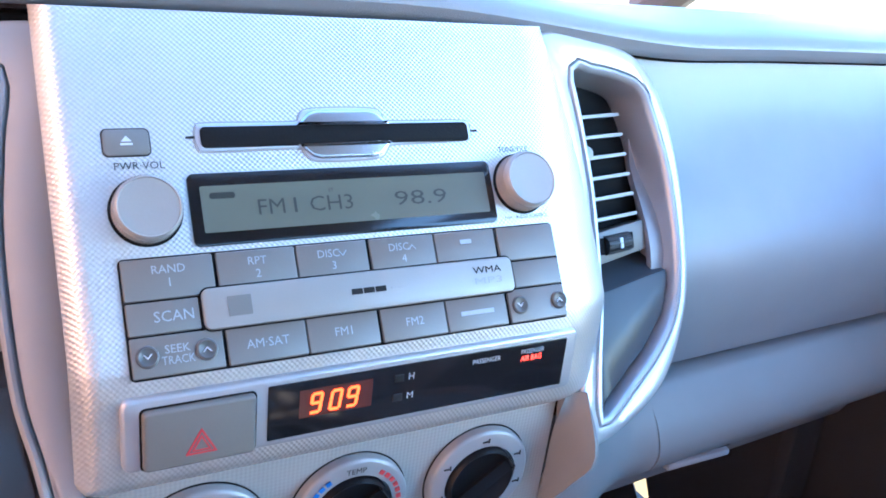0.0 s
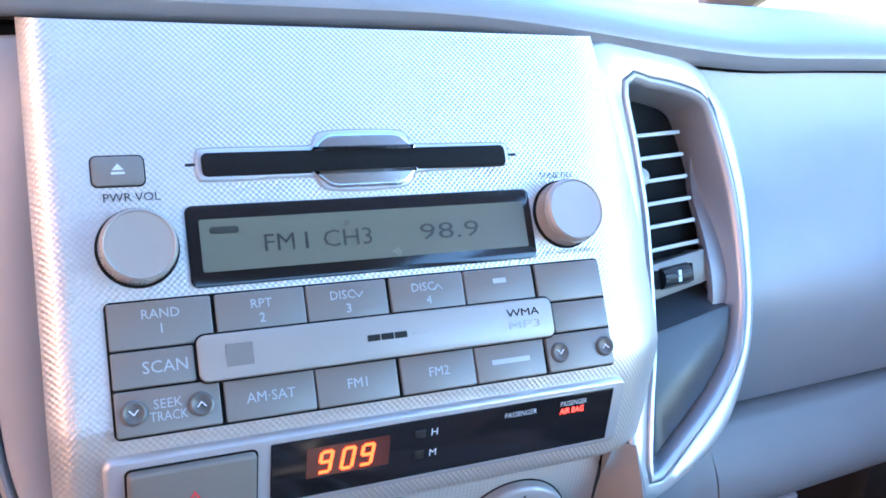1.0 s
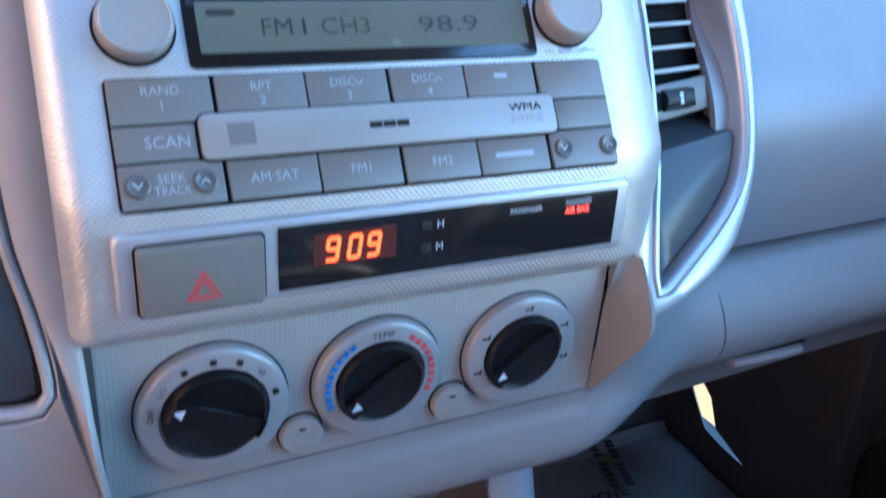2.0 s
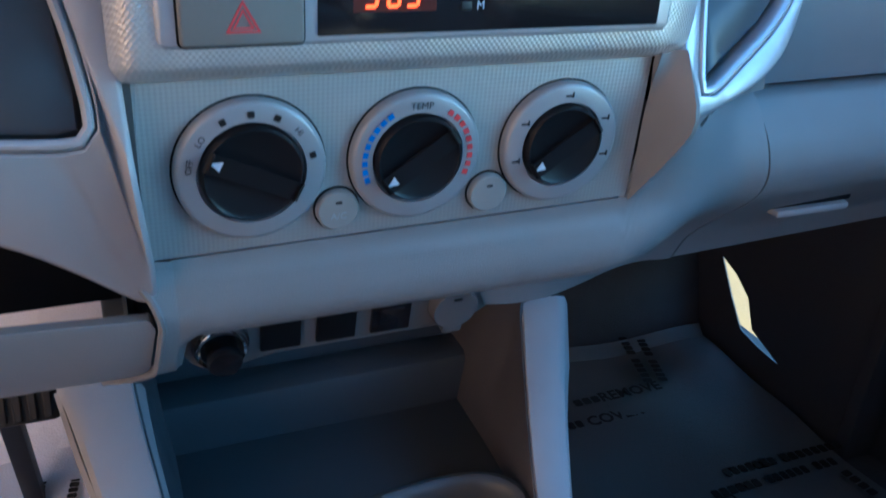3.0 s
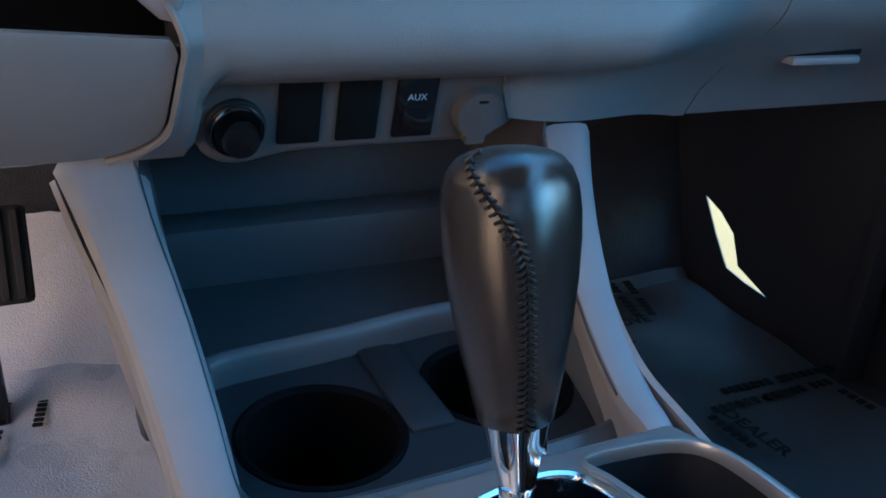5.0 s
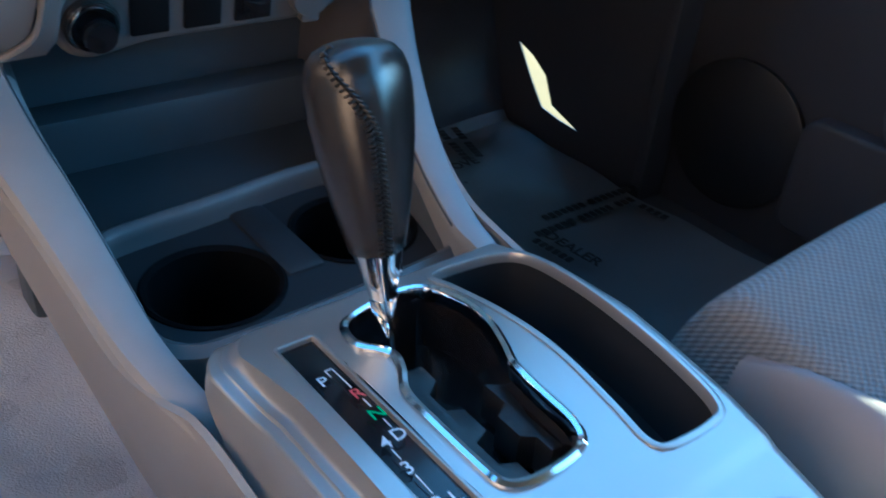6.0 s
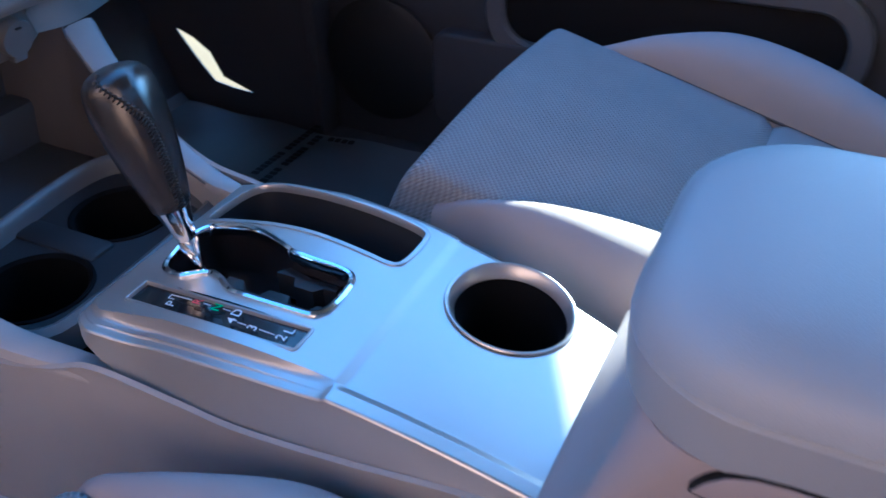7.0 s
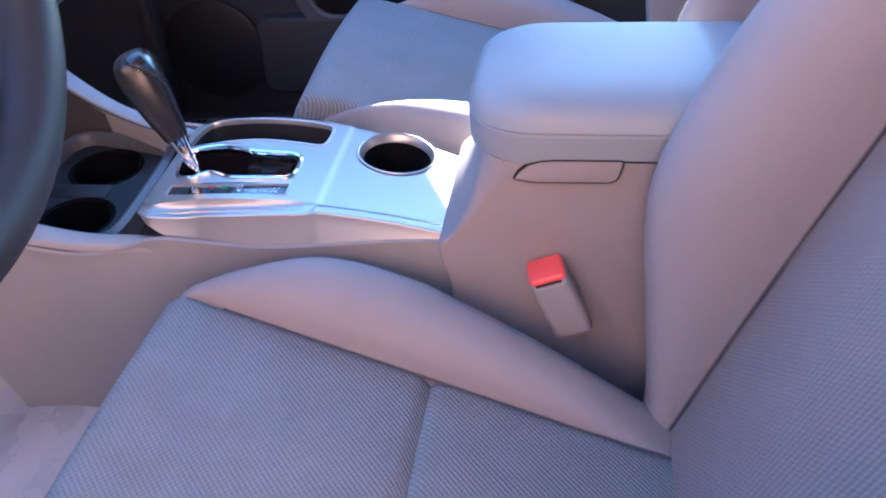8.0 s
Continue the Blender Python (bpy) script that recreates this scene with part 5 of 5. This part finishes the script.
KPROF = [(h - 0.0025, a * 0.96, b * 0.96) for h, a, b in ((0.0495, 0.0098, 0.0096), (0.0505, 0.0108, 0.0106), (0.0570, 0.0122, 0.0120), (0.0680, 0.0147, 0.0143), (0.0800, 0.0172, 0.0163), (0.0920, 0.0194, 0.0177), (0.1030, 0.0208, 0.0184), (0.1110, 0.0212, 0.0184), (0.1180, 0.0206, 0.0177), (0.1230, 0.0190, 0.0160), (0.1265, 0.0160, 0.0132), (0.1285, 0.0115, 0.0094), (0.1296, 0.0055, 0.0046), (0.1298, 0.0008, 0.0008))]
knob = part("knob", loft([knob_ring(*p) for p in KPROF]), LEATHER, lever, "black leather wrapped knob")


def seam(t0, lean):
    """Paired stitches that cross a seam running up the knob and over its shoulder."""
    bm = bmesh.new()
    rows = []
    for i in range(40):
        f = i / 39
        h = 0.0485 + (0.1255 - 0.0485) * f
        for q, r in zip(KPROF, KPROF[1:]):
            if q[0] <= h <= r[0]:
                w = (h - q[0]) / (r[0] - q[0])
                a, b = q[1] + (r[1] - q[1]) * w, q[2] + (r[2] - q[2]) * w
        w = min(1.0, max(0.0, (f - 0.55) / 0.42))
        t = t0 + lean * (0.04 * f + 0.95 * w * w)
        rows.append((h, a, b, t))
    for n, (h, a, b, t) in enumerate(rows):
        pts = []
        for d, lift, dh in ((-0.0025, -0.0002, -0.0009), (-0.0012, 0.0008, -0.0004), (0.0, 0.0002, 0.0005), (0.0012, 0.0008, -0.0004), (0.0025, -0.0002, -0.0009)):
            tt = t + d / max(a, 0.004)
            c, s = math.cos(tt), math.sin(tt)
            k = 1.0 / (abs(c) ** 2.6 + abs(s) ** 2.6) ** (1 / 2.6)
            pts.append(LEV @ Vector(((a + lift) * k * c, (b + lift) * k * s, h + dh)))
        piece = tube(pts, 0.00055, 6)
        me = bpy.data.meshes.new("stitch")
        piece.to_mesh(me)
        piece.free()
        bm.from_mesh(me)
        bpy.data.meshes.remove(me)
    part("stitching", bm, THREAD, knob, "raised black cross stitching")
    line = []
    for h, a, b, t in rows:
        c, s = math.cos(t), math.sin(t)
        k = 1.0 / (abs(c) ** 2.6 + abs(s) ** 2.6) ** (1 / 2.6)
        line.append(LEV @ Vector(((a + 0.00005) * k * c, (b + 0.00005) * k * s, h)))
    part("seam", tube(line, 0.0005, 6), GAP, knob)


seam(radians(233), -1)
seam(radians(334), 0.5)
part("collar", loft([knob_ring(*p, n=40) for p in ((0.0270, 0.0048, 0.0048), (0.0330, 0.0060, 0.0060), (0.0420, 0.0082, 0.0080), (0.0480, 0.0096, 0.0094), (0.0498, 0.0104, 0.0102), (0.0503, 0.0096, 0.0094))]), CHROME, lever, "chrome collar under the knob")
part("release_button", box(0.0068, -0.004, 0.0350, 0.0108, 0.004, 0.0530, 0.0013, LEV), CHROME, lever, "chrome release button")
part("shaft", loft([knob_ring(*p, n=32) for p in ((-0.030, 0.0042, 0.0042), (0.000, 0.0042, 0.0042), (0.0275, 0.0052, 0.0052))]), CHROME, lever, "polished shaft")

# ---- armrest box ----
arm = thing("armrest_box", (-0.06, -0.2, 0.0), "grey armrest box with padded lid beside the seat", "armrest")


def arm_body():
    rings = []
    for z, x0, x1, y0 in ((0.0, -0.134, 0.020, 0.000), (0.25, -0.134, 0.025, 0.004), (0.345, -0.134, 0.026, 0.0070), (0.372, -0.135, 0.026, 0.0140), (0.383, -0.135, 0.026, 0.0145), (0.3875, -0.1355, 0.026, 0.0115), (0.393, -0.136, 0.026, 0.0050), (0.403, -0.137, 0.026, -0.0020), (0.418, -0.138, 0.026, -0.0090), (0.440, -0.139, 0.027, -0.016), (0.462, -0.140, 0.028, -0.022)):
        rings.append([Vector((x, y, z)) for x, y in rrect(x0, -0.42, x1, y0, 0.004 + 0.024 * max(0, (z - 0.405) / 0.057), 8)])
    return loft(rings)


part("body", arm_body(), CLOTH, arm, "grey moulded armrest body")


def arm_lid():
    rings = []
    for z, ins in ((0.4600, 0.006), (0.4625, 0.0005), (0.4680, 0.0), (0.4845, -0.0005), (0.4860, 0.0008), (0.4875, -0.0006), (0.4930, 0.0008), (0.4985, 0.0040), (0.5030, 0.0090), (0.5060, 0.0160), (0.5082, 0.0260), (0.5095, 0.0390), (0.5102, 0.0520), (0.5105, 0.0660)):
        rings.append([Vector((x, y, z)) for x, y in rrect(-0.143 + ins, -0.43 + ins, 0.023 - ins, -0.010 - ins * 0.8, 0.052 - ins * 0.55, 8)])
    return loft(rings)


part("lid", arm_lid(), VINYL, arm, "padded grey lid")
latch = even([(-0.0460, 0.4512), (-0.0500, 0.4570), (-0.0560, 0.4622), (-0.0640, 0.4650), (-0.0740, 0.4660), (-0.1215, 0.4664), (-0.1190, 0.4560), (-0.1165, 0.4512), (-0.1120, 0.4496), (-0.0600, 0.4490)], 80)
LAT = basis((-0.1395, 0, 0), (0, -1, 0), (0, 0, 1))
part("latch", slab([(-y, z) for y, z in latch], -0.004, 0.0046, LAT, 0.0006), CLOTH, arm, "moulded lid latch")
part("latch_gap", slab(grow(ccw([(-y, z) for y, z in latch]), 0.0010), -0.004, 0.0040, LAT, 0), GAP, arm, "dark gap round the latch")
part("lid_gap", box(-0.1436, -0.42, 0.4653, -0.1400, -0.121, 0.4664, 0), GAP, arm)

# ---- seats ----
def cushion_ring(x0, x1, y, z_bot, z_top, crown, r, n=9):
    """A closed cross section of a cushion in the plane y."""
    out = []
    for i in range(n):
        f = i / (n - 1)
        out.append(Vector((x0 + r + (x1 - x0 - 2 * r) * f, y, z_top + crown * math.sin(math.pi * f))))
    for i in range(1, 6):
        a = math.pi / 2 * (1 - i / 5)
        out.append(Vector((x1 - r + r * math.cos(a), y, z_top - r + r * math.sin(a))))
    out += [Vector((x1, y, z_bot)), Vector((x0, y, z_bot))]
    for i in range(5):
        a = math.pi - math.pi / 2 * i / 5
        out.append(Vector((x0 + r + r * math.cos(a), y, z_top - r + r * math.sin(a))))
    return out


def table(rows, x):
    """A smooth value at x from rows of (x, value)."""
    c = open_curve(rows, 8 * len(rows))
    for p, q in zip(c, c[1:]):
        if x <= q.x:
            return p.y + (q.y - p.y) * min(1.0, max(0.0, (x - p.x) / max(1e-9, q.x - p.x)))
    return c[-1].y


WIDE = [(0.0, 0.010), (0.04, 0.012), (0.09, 0.040), (0.15, 0.072), (0.22, 0.078), (0.27, 0.070), (0.40, 0.055), (0.50, 0.05)]
CREST = [(0.0, -0.030), (0.04, -0.004), (0.09, 0.022), (0.15, 0.040), (0.22, 0.042), (0.30, 0.032), (0.38, 0.010), (0.46, -0.020), (0.50, -0.03)]


def seat(cx, half, y_front, z_front, slope, taper, wide_back, start, label):
    s = thing("bucket_seat", (cx, y_front - 0.25, 0.0), label, "car seat", "front seats")

    def inner(y):
        return half - taper * (y_front - 0.05 - y)

    def top(y):
        d = y_front - y
        return z_front - slope * max(0.0, d - 0.045) - 0.095 * max(0.0, 1 - d / 0.045) ** 2.2

    def panel(ya, yb, n, front):
        rings = []
        for i in range(n + 1):
            y = ya + (yb - ya) * i / n
            dip = 0.007 * math.exp(-((y - yb) / 0.005) ** 2) + (0 if front else 0.007 * math.exp(-((y - ya) / 0.005) ** 2))
            w = inner(min(y, y_front - 0.05))
            rings.append(cushion_ring(cx - w, cx + w, y, 0.14, top(y) - dip, 0.007, 0.012))
        return loft(rings)

    part("cushion_front", panel(y_front, y_front - 0.240, 60, True), WEAVE, s, "woven grey front cushion panel")
    part("cushion_rear", panel(y_front - 0.2402, y_front - 0.52, 50, False), WEAVE, s, "woven grey rear cushion panel")
    for sg in (-1, 1):
        rings, line = [], []
        for i in range(61):
            d = 0.010 + start + (0.44 - start) * i / 60
            y = y_front - d
            w, zc = table(WIDE, max(0.0, d - start)), top(y) + table(CREST, max(0.0, d - start))
            xa, xb = cx + sg * (inner(min(y, y_front - 0.05)) - 0.003), cx + sg * (inner(min(y, y_front - 0.05)) + w)
            z0 = top(y) - 0.010
            ring = []
            for k in range(25):
                t = math.pi * k / 24
                up = math.sin(t * 0.5 + 0.0) if k < 0 else math.sin(t) ** 0.62 if 0 < k < 24 else 0.0
                fall = 0.0 if t < math.pi / 2 else 0.03 * (t / math.pi * 2 - 1) ** 2
                ring.append(Vector((xa + (xb - xa) * (0.5 - 0.5 * math.cos(t)), y, z0 - fall + (zc - z0) * up)))
            ring += [Vector((xb - sg * 0.004, y, 0.12)), Vector((xa, y, 0.12))]
            rings.append(ring)
            if 0.075 + start < d < 0.43:
                line.append(Vector((xa + sg * 0.001, y, top(y) - 0.0036)))
        b = part("bolster", loft(rings), CLOTH, s, "smooth grey side bolster")
        part("piping", tube(line, 0.0018, 6), PIPING, b)
    # backrest, leaning back
    yb = y_front - 0.405
    zb = top(yb) - 0.03

    def back_pt(x, h, d):
        lean = radians(22)
        return Vector((x, yb - math.sin(lean) * h + math.cos(lean) * d, zb + math.cos(lean) * h + math.sin(lean) * d))

    wb = inner(yb) + 0.02
    rings = []
    for i in range(41):
        h = 0.62 * i / 40
        w = wb + 0.02 * math.sin(math.pi * i / 40)
        ring = [back_pt(cx - w + 2 * w * k / 12, h, 0.006 * math.sin(math.pi * k / 12)) for k in range(13)]
        ring += [back_pt(cx + w, h, -0.09), back_pt(cx - w, h, -0.09)]
        rings.append(ring)
    part("backrest", loft(rings), WEAVE_BACK, s, "woven grey backrest panel")
    for sg in (-1, 1):
        rings, line = [], []
        for i in range(41):
            f = i / 40
            h = -0.03 + 0.65 * f
            w = wb + 0.02 * math.sin(math.pi * f)
            prow = table([(0, 0.0), (0.1, 0.022), (0.2, 0.054), (0.31, 0.086), (0.42, 0.088), (0.6, 0.074), (0.8, 0.050), (1, 0.02)], f)
            bw = table([(0, 0.040), (0.15, 0.064), (0.4, 0.104), (0.6, 0.105), (0.8, 0.085), (1, 0.04)], f) * wide_back
            ring = []
            for k in range(21):
                t = math.pi * k / 20
                ring.append(back_pt(cx + sg * (w - 0.003 + bw * (0.5 - 0.5 * math.cos(t))), h, (prow * math.sin(t) ** 0.7 if 0 < k < 20 else 0.0)))
            ring += [back_pt(cx + sg * (w + bw - 0.008), h, -0.10), back_pt(cx + sg * (w - 0.003), h, -0.10)]
            rings.append(ring)
            line.append(back_pt(cx + sg * (w - 0.002), h, 0.0015))
        b = part("back_bolster", loft(rings), CLOTH, s, "smooth grey backrest bolster")
        part("piping", tube(line, 0.0018, 6), PIPING, b)
    return s


seat(-0.345, 0.165, 0.252, 0.366, 0.20, 0.19, 1.0, 0.0, "grey woven driver seat with smooth bolsters")
seat(0.245, 0.145, 0.222, 0.392, 0.24, 0.06, 0.55, 0.045, "grey woven passenger seat partly in sunlight")

# ---- belt buckle ----
buckle = thing("seat_belt_buckle", (-0.155, -0.08, 0.25), "grey seat belt buckle with red release button", "seat belt buckle")
BK = basis((-0.1540, -0.070, 0.375), (-0.99, -0.15, 0.0), (0, -1, 0.40))
part("stalk", box(-0.024, -0.006, -0.064, 0.001, 0.006, -0.046, 0.002, BK), DARK, buckle, "dark buckle stalk")
part("casing", slab(rrect(-0.0178, -0.0152, 0.0140, 0.0152, 0.0055), -0.054, -0.0005, BK, 0.0030, 4), BUCKLEM, buckle, "grey buckle casing")
part("release_button", slab(rrect(-0.0168, -0.0142, 0.0108, 0.0142, 0.0048), -0.010, 0.0038, BK, 0.0024, 4), RED, buckle, "red release button")
part("slot", slab(rrect(0.0114, -0.0100, 0.0130, 0.0100, 0.0006), -0.004, 0.0002, BK, 0), GAP, buckle)

# ---- footwells ----
def cover(name, x0, y0, x1, y1, seed, mat, rough, label):
    rnd = random.Random(seed)
    ph = [rnd.uniform(0, 6) for _ in range(6)]

    def fn(u, v):
        x, y = x0 + (x1 - x0) * u, y0 + (y1 - y0) * v
        z = 0.110 + 0.007 * (rough - 1) + rough * 0.004 * math.sin(9 * x + ph[0]) * math.sin(11 * y + ph[1]) + rough * 0.0025 * math.sin(31 * x + 17 * y + ph[2]) + rough * 0.002 * math.sin(43 * y - 20 * x + ph[3]) + (rough - 1) * 0.003 * abs(math.sin(70 * x + 25 * y + ph[4])) * math.sin(38 * y + 21 * x + ph[5])
        z += max(0, y - 0.83) * 2.6
        return Vector((x, y, z + 0.002))

    t = thing(name, ((x0 + x1) / 2, (y0 + y1) / 2, 0.0), label, "floor cover", "paper floor covers")
    part("sheet", sheet(fn, 40, 48, 0.0006), mat, t, "creased floor sheet")
    return t, fn


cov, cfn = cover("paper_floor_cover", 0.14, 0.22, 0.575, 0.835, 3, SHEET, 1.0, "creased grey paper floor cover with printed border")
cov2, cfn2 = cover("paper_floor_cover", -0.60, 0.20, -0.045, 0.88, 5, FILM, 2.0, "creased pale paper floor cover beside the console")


def printed(lengths, x, y, turn, size, t):
    """Words that cannot be read: short dark bars in a row centred on x, y."""
    m = pose(x, y, 0.1195, 0, 0, turn)
    a = -(sum(lengths) + size * 0.6 * (len(lengths) - 1)) / 2
    for n in lengths:
        count = max(2, round(n / (size * 0.75)))
        for i in range(count):
            b = a + n * i / count
            part("printed_bar", slab(rrect(b, -size * 0.42, b + n / count * 0.82, size * 0.42, size * 0.15, 2), 0.0, 0.0003, m, 0), INK, t, smooth=0)
        a += n + size * 0.6


for lengths, x, y, turn in (((0.066, 0.080), 0.501, 0.592, -1), ((0.060, 0.054, 0.030), 0.472, 0.571, 0), ((0.054,), 0.386, 0.538, -84), ((0.050, 0.040), 0.452, 0.798, 76), ((0.044, 0.040), 0.472, 0.792, 74), ((0.034,), 0.352, 0.742, 0), ((0.020,), 0.318, 0.709, 0), ((0.040,), 0.549, 0.536, -83)):
    printed(lengths, x, y, turn, 0.013, cov)
for word, x, y, turn in (("DEALER", 0.408, 0.530, -84), ("REMOVE", 0.409, 0.743, 0), ("COVER", 0.367, 0.7095, 1)):
    lettering("printed_word", word, pose(x, y, 0.1195, 0, 0, turn), 0.015, INK, cov, bold=0.03)
for lengths, x, y, turn in (((0.044, 0.054), -0.178, 0.80, 80), ((0.062, 0.066), -0.215, 0.76, 80)):
    printed(lengths, x, y, turn, 0.010, cov2)

pedal = thing("brake_pedal", (-0.20, 0.72, 0.1), "black ribbed rubber brake pedal", "pedal")
PD = basis((-0.215, 0.70, 0.300), (1, 0, 0), (0, 0.45, 0.9))
part("pad", box(-0.040, -0.035, -0.006, 0.040, 0.035, 0.006, 0.004, PD), RUBBER, pedal, "ribbed rubber pad")
for i in range(7):
    part("rib", box(-0.034 + 0.0105 * i, -0.032, 0.005, -0.028 + 0.0105 * i, 0.032, 0.009, 0.001, PD, 1), RUBBER, pedal)
part("arm", box(-0.008, -0.010, -0.25, 0.008, 0.010, 0.0, 0.002, PD @ pose(0, 0, 0, -40, 0, 0)), DARK, pedal)

# ---- steering wheel ----
wheel = thing("steering_wheel", (-0.38, 0.30, 0.62), "dark grey steering wheel", "steering wheel")
WH = basis((-0.380, 0.260, 0.720), (1, 0, 0), (0, math.sin(radians(20)), math.cos(radians(20))))
part("rim", tube([WH @ Vector((0.188 * math.cos(2 * math.pi * i / 72), 0.188 * math.sin(2 * math.pi * i / 72), 0)) for i in range(72)], 0.0170, 16, True), WHEELM, wheel, "dark leather rim")
part("hub", turned([(0.060, -0.05), (0.075, -0.02), (0.070, 0.0), (0.040, 0.008), (0.0005, 0.010)], WH, 40), DARK, wheel, "dark hub")
for a in (0, 180, 245, 300):
    part("spoke", box(0.05, -0.016, -0.022, 0.178, 0.016, -0.008, 0.005, WH @ pose(0, 0, 0, 0, 0, a)), DARK, wheel, "dark spoke")

# ---- passenger door details ----
door = thing("passenger_door_trim", (0.61, 0.0, 0.2), "grey door trim with armrest and dark pocket", "door trim")
DOORSIDE = basis((0.602, 0.0, 0.0), (0, -1, 0), (0, 0, 1))
mouth = rrect(-0.322, 0.280, 0.060, 0.362, 0.036, 8)
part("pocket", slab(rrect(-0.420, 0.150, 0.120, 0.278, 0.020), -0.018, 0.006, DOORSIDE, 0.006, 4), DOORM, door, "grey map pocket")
# no real opening: a black slab paints the pocket's inner shade
part("pocket_shade", slab(mouth, -0.018, -0.006, DOORSIDE, 0.001), GAP, door, "flat black slab for the shade in the map pocket")
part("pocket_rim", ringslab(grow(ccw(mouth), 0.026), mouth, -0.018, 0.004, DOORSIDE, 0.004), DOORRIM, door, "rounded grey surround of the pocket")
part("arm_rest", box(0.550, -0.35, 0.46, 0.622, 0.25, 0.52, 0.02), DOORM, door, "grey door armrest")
part("speaker", turned([(0.085, 0.0), (0.085, 0.006), (0.075, 0.010), (0.0005, 0.012)], basis((0.615, 0.50, 0.22), (0, -1, 0), (0, 0, 1)), 40), DARK, door, "round dark speaker grille")

# ---- windshield and wiper ----
ws = thing("windshield", (0, 0.9, 0.83), "clear raked windshield", "windshield", kind="structure")
pane = part("pane", sheet(lambda u, v: Vector((-0.66 + 1.30 * u, 0.98 - 0.74 * v, 0.775 + 0.445 * v)), 4, 4, 0.004), GLASS, ws)
pane.visible_shadow = False
for sx in (-1, 1):
    wall("pillar_left" if sx < 0 else "pillar_right", tube([(sx * 0.66 - 0.01, 1.00, 0.76), (sx * 0.60, 0.24, 1.23)], 0.03, 10), ROOFM, "pale windshield pillar", "pillar")
wiper = thing("windshield_wiper", (0.4, 1.03, 0.77), "black windshield wiper outside the glass", "wiper")
part("blade", tube([(0.15, 1.03, 0.782), (0.40, 1.03, 0.788), (0.64, 1.02, 0.778)], 0.006, 8), RUBBER, wiper)
part("arm", tube([(0.66, 1.06, 0.770), (0.55, 1.05, 0.792), (0.42, 1.03, 0.794)], 0.008, 8), RUBBER, wiper)
hood = wall("hood", sheet(lambda u, v: Vector((-0.72 + 1.44 * u, 1.02 + 1.0 * v, 0.735 - 0.10 * v * v + 0.03 * math.sin(math.pi * u))), 12, 12, 0.01), TRIM, "silver truck hood in front of the windshield", "hood")
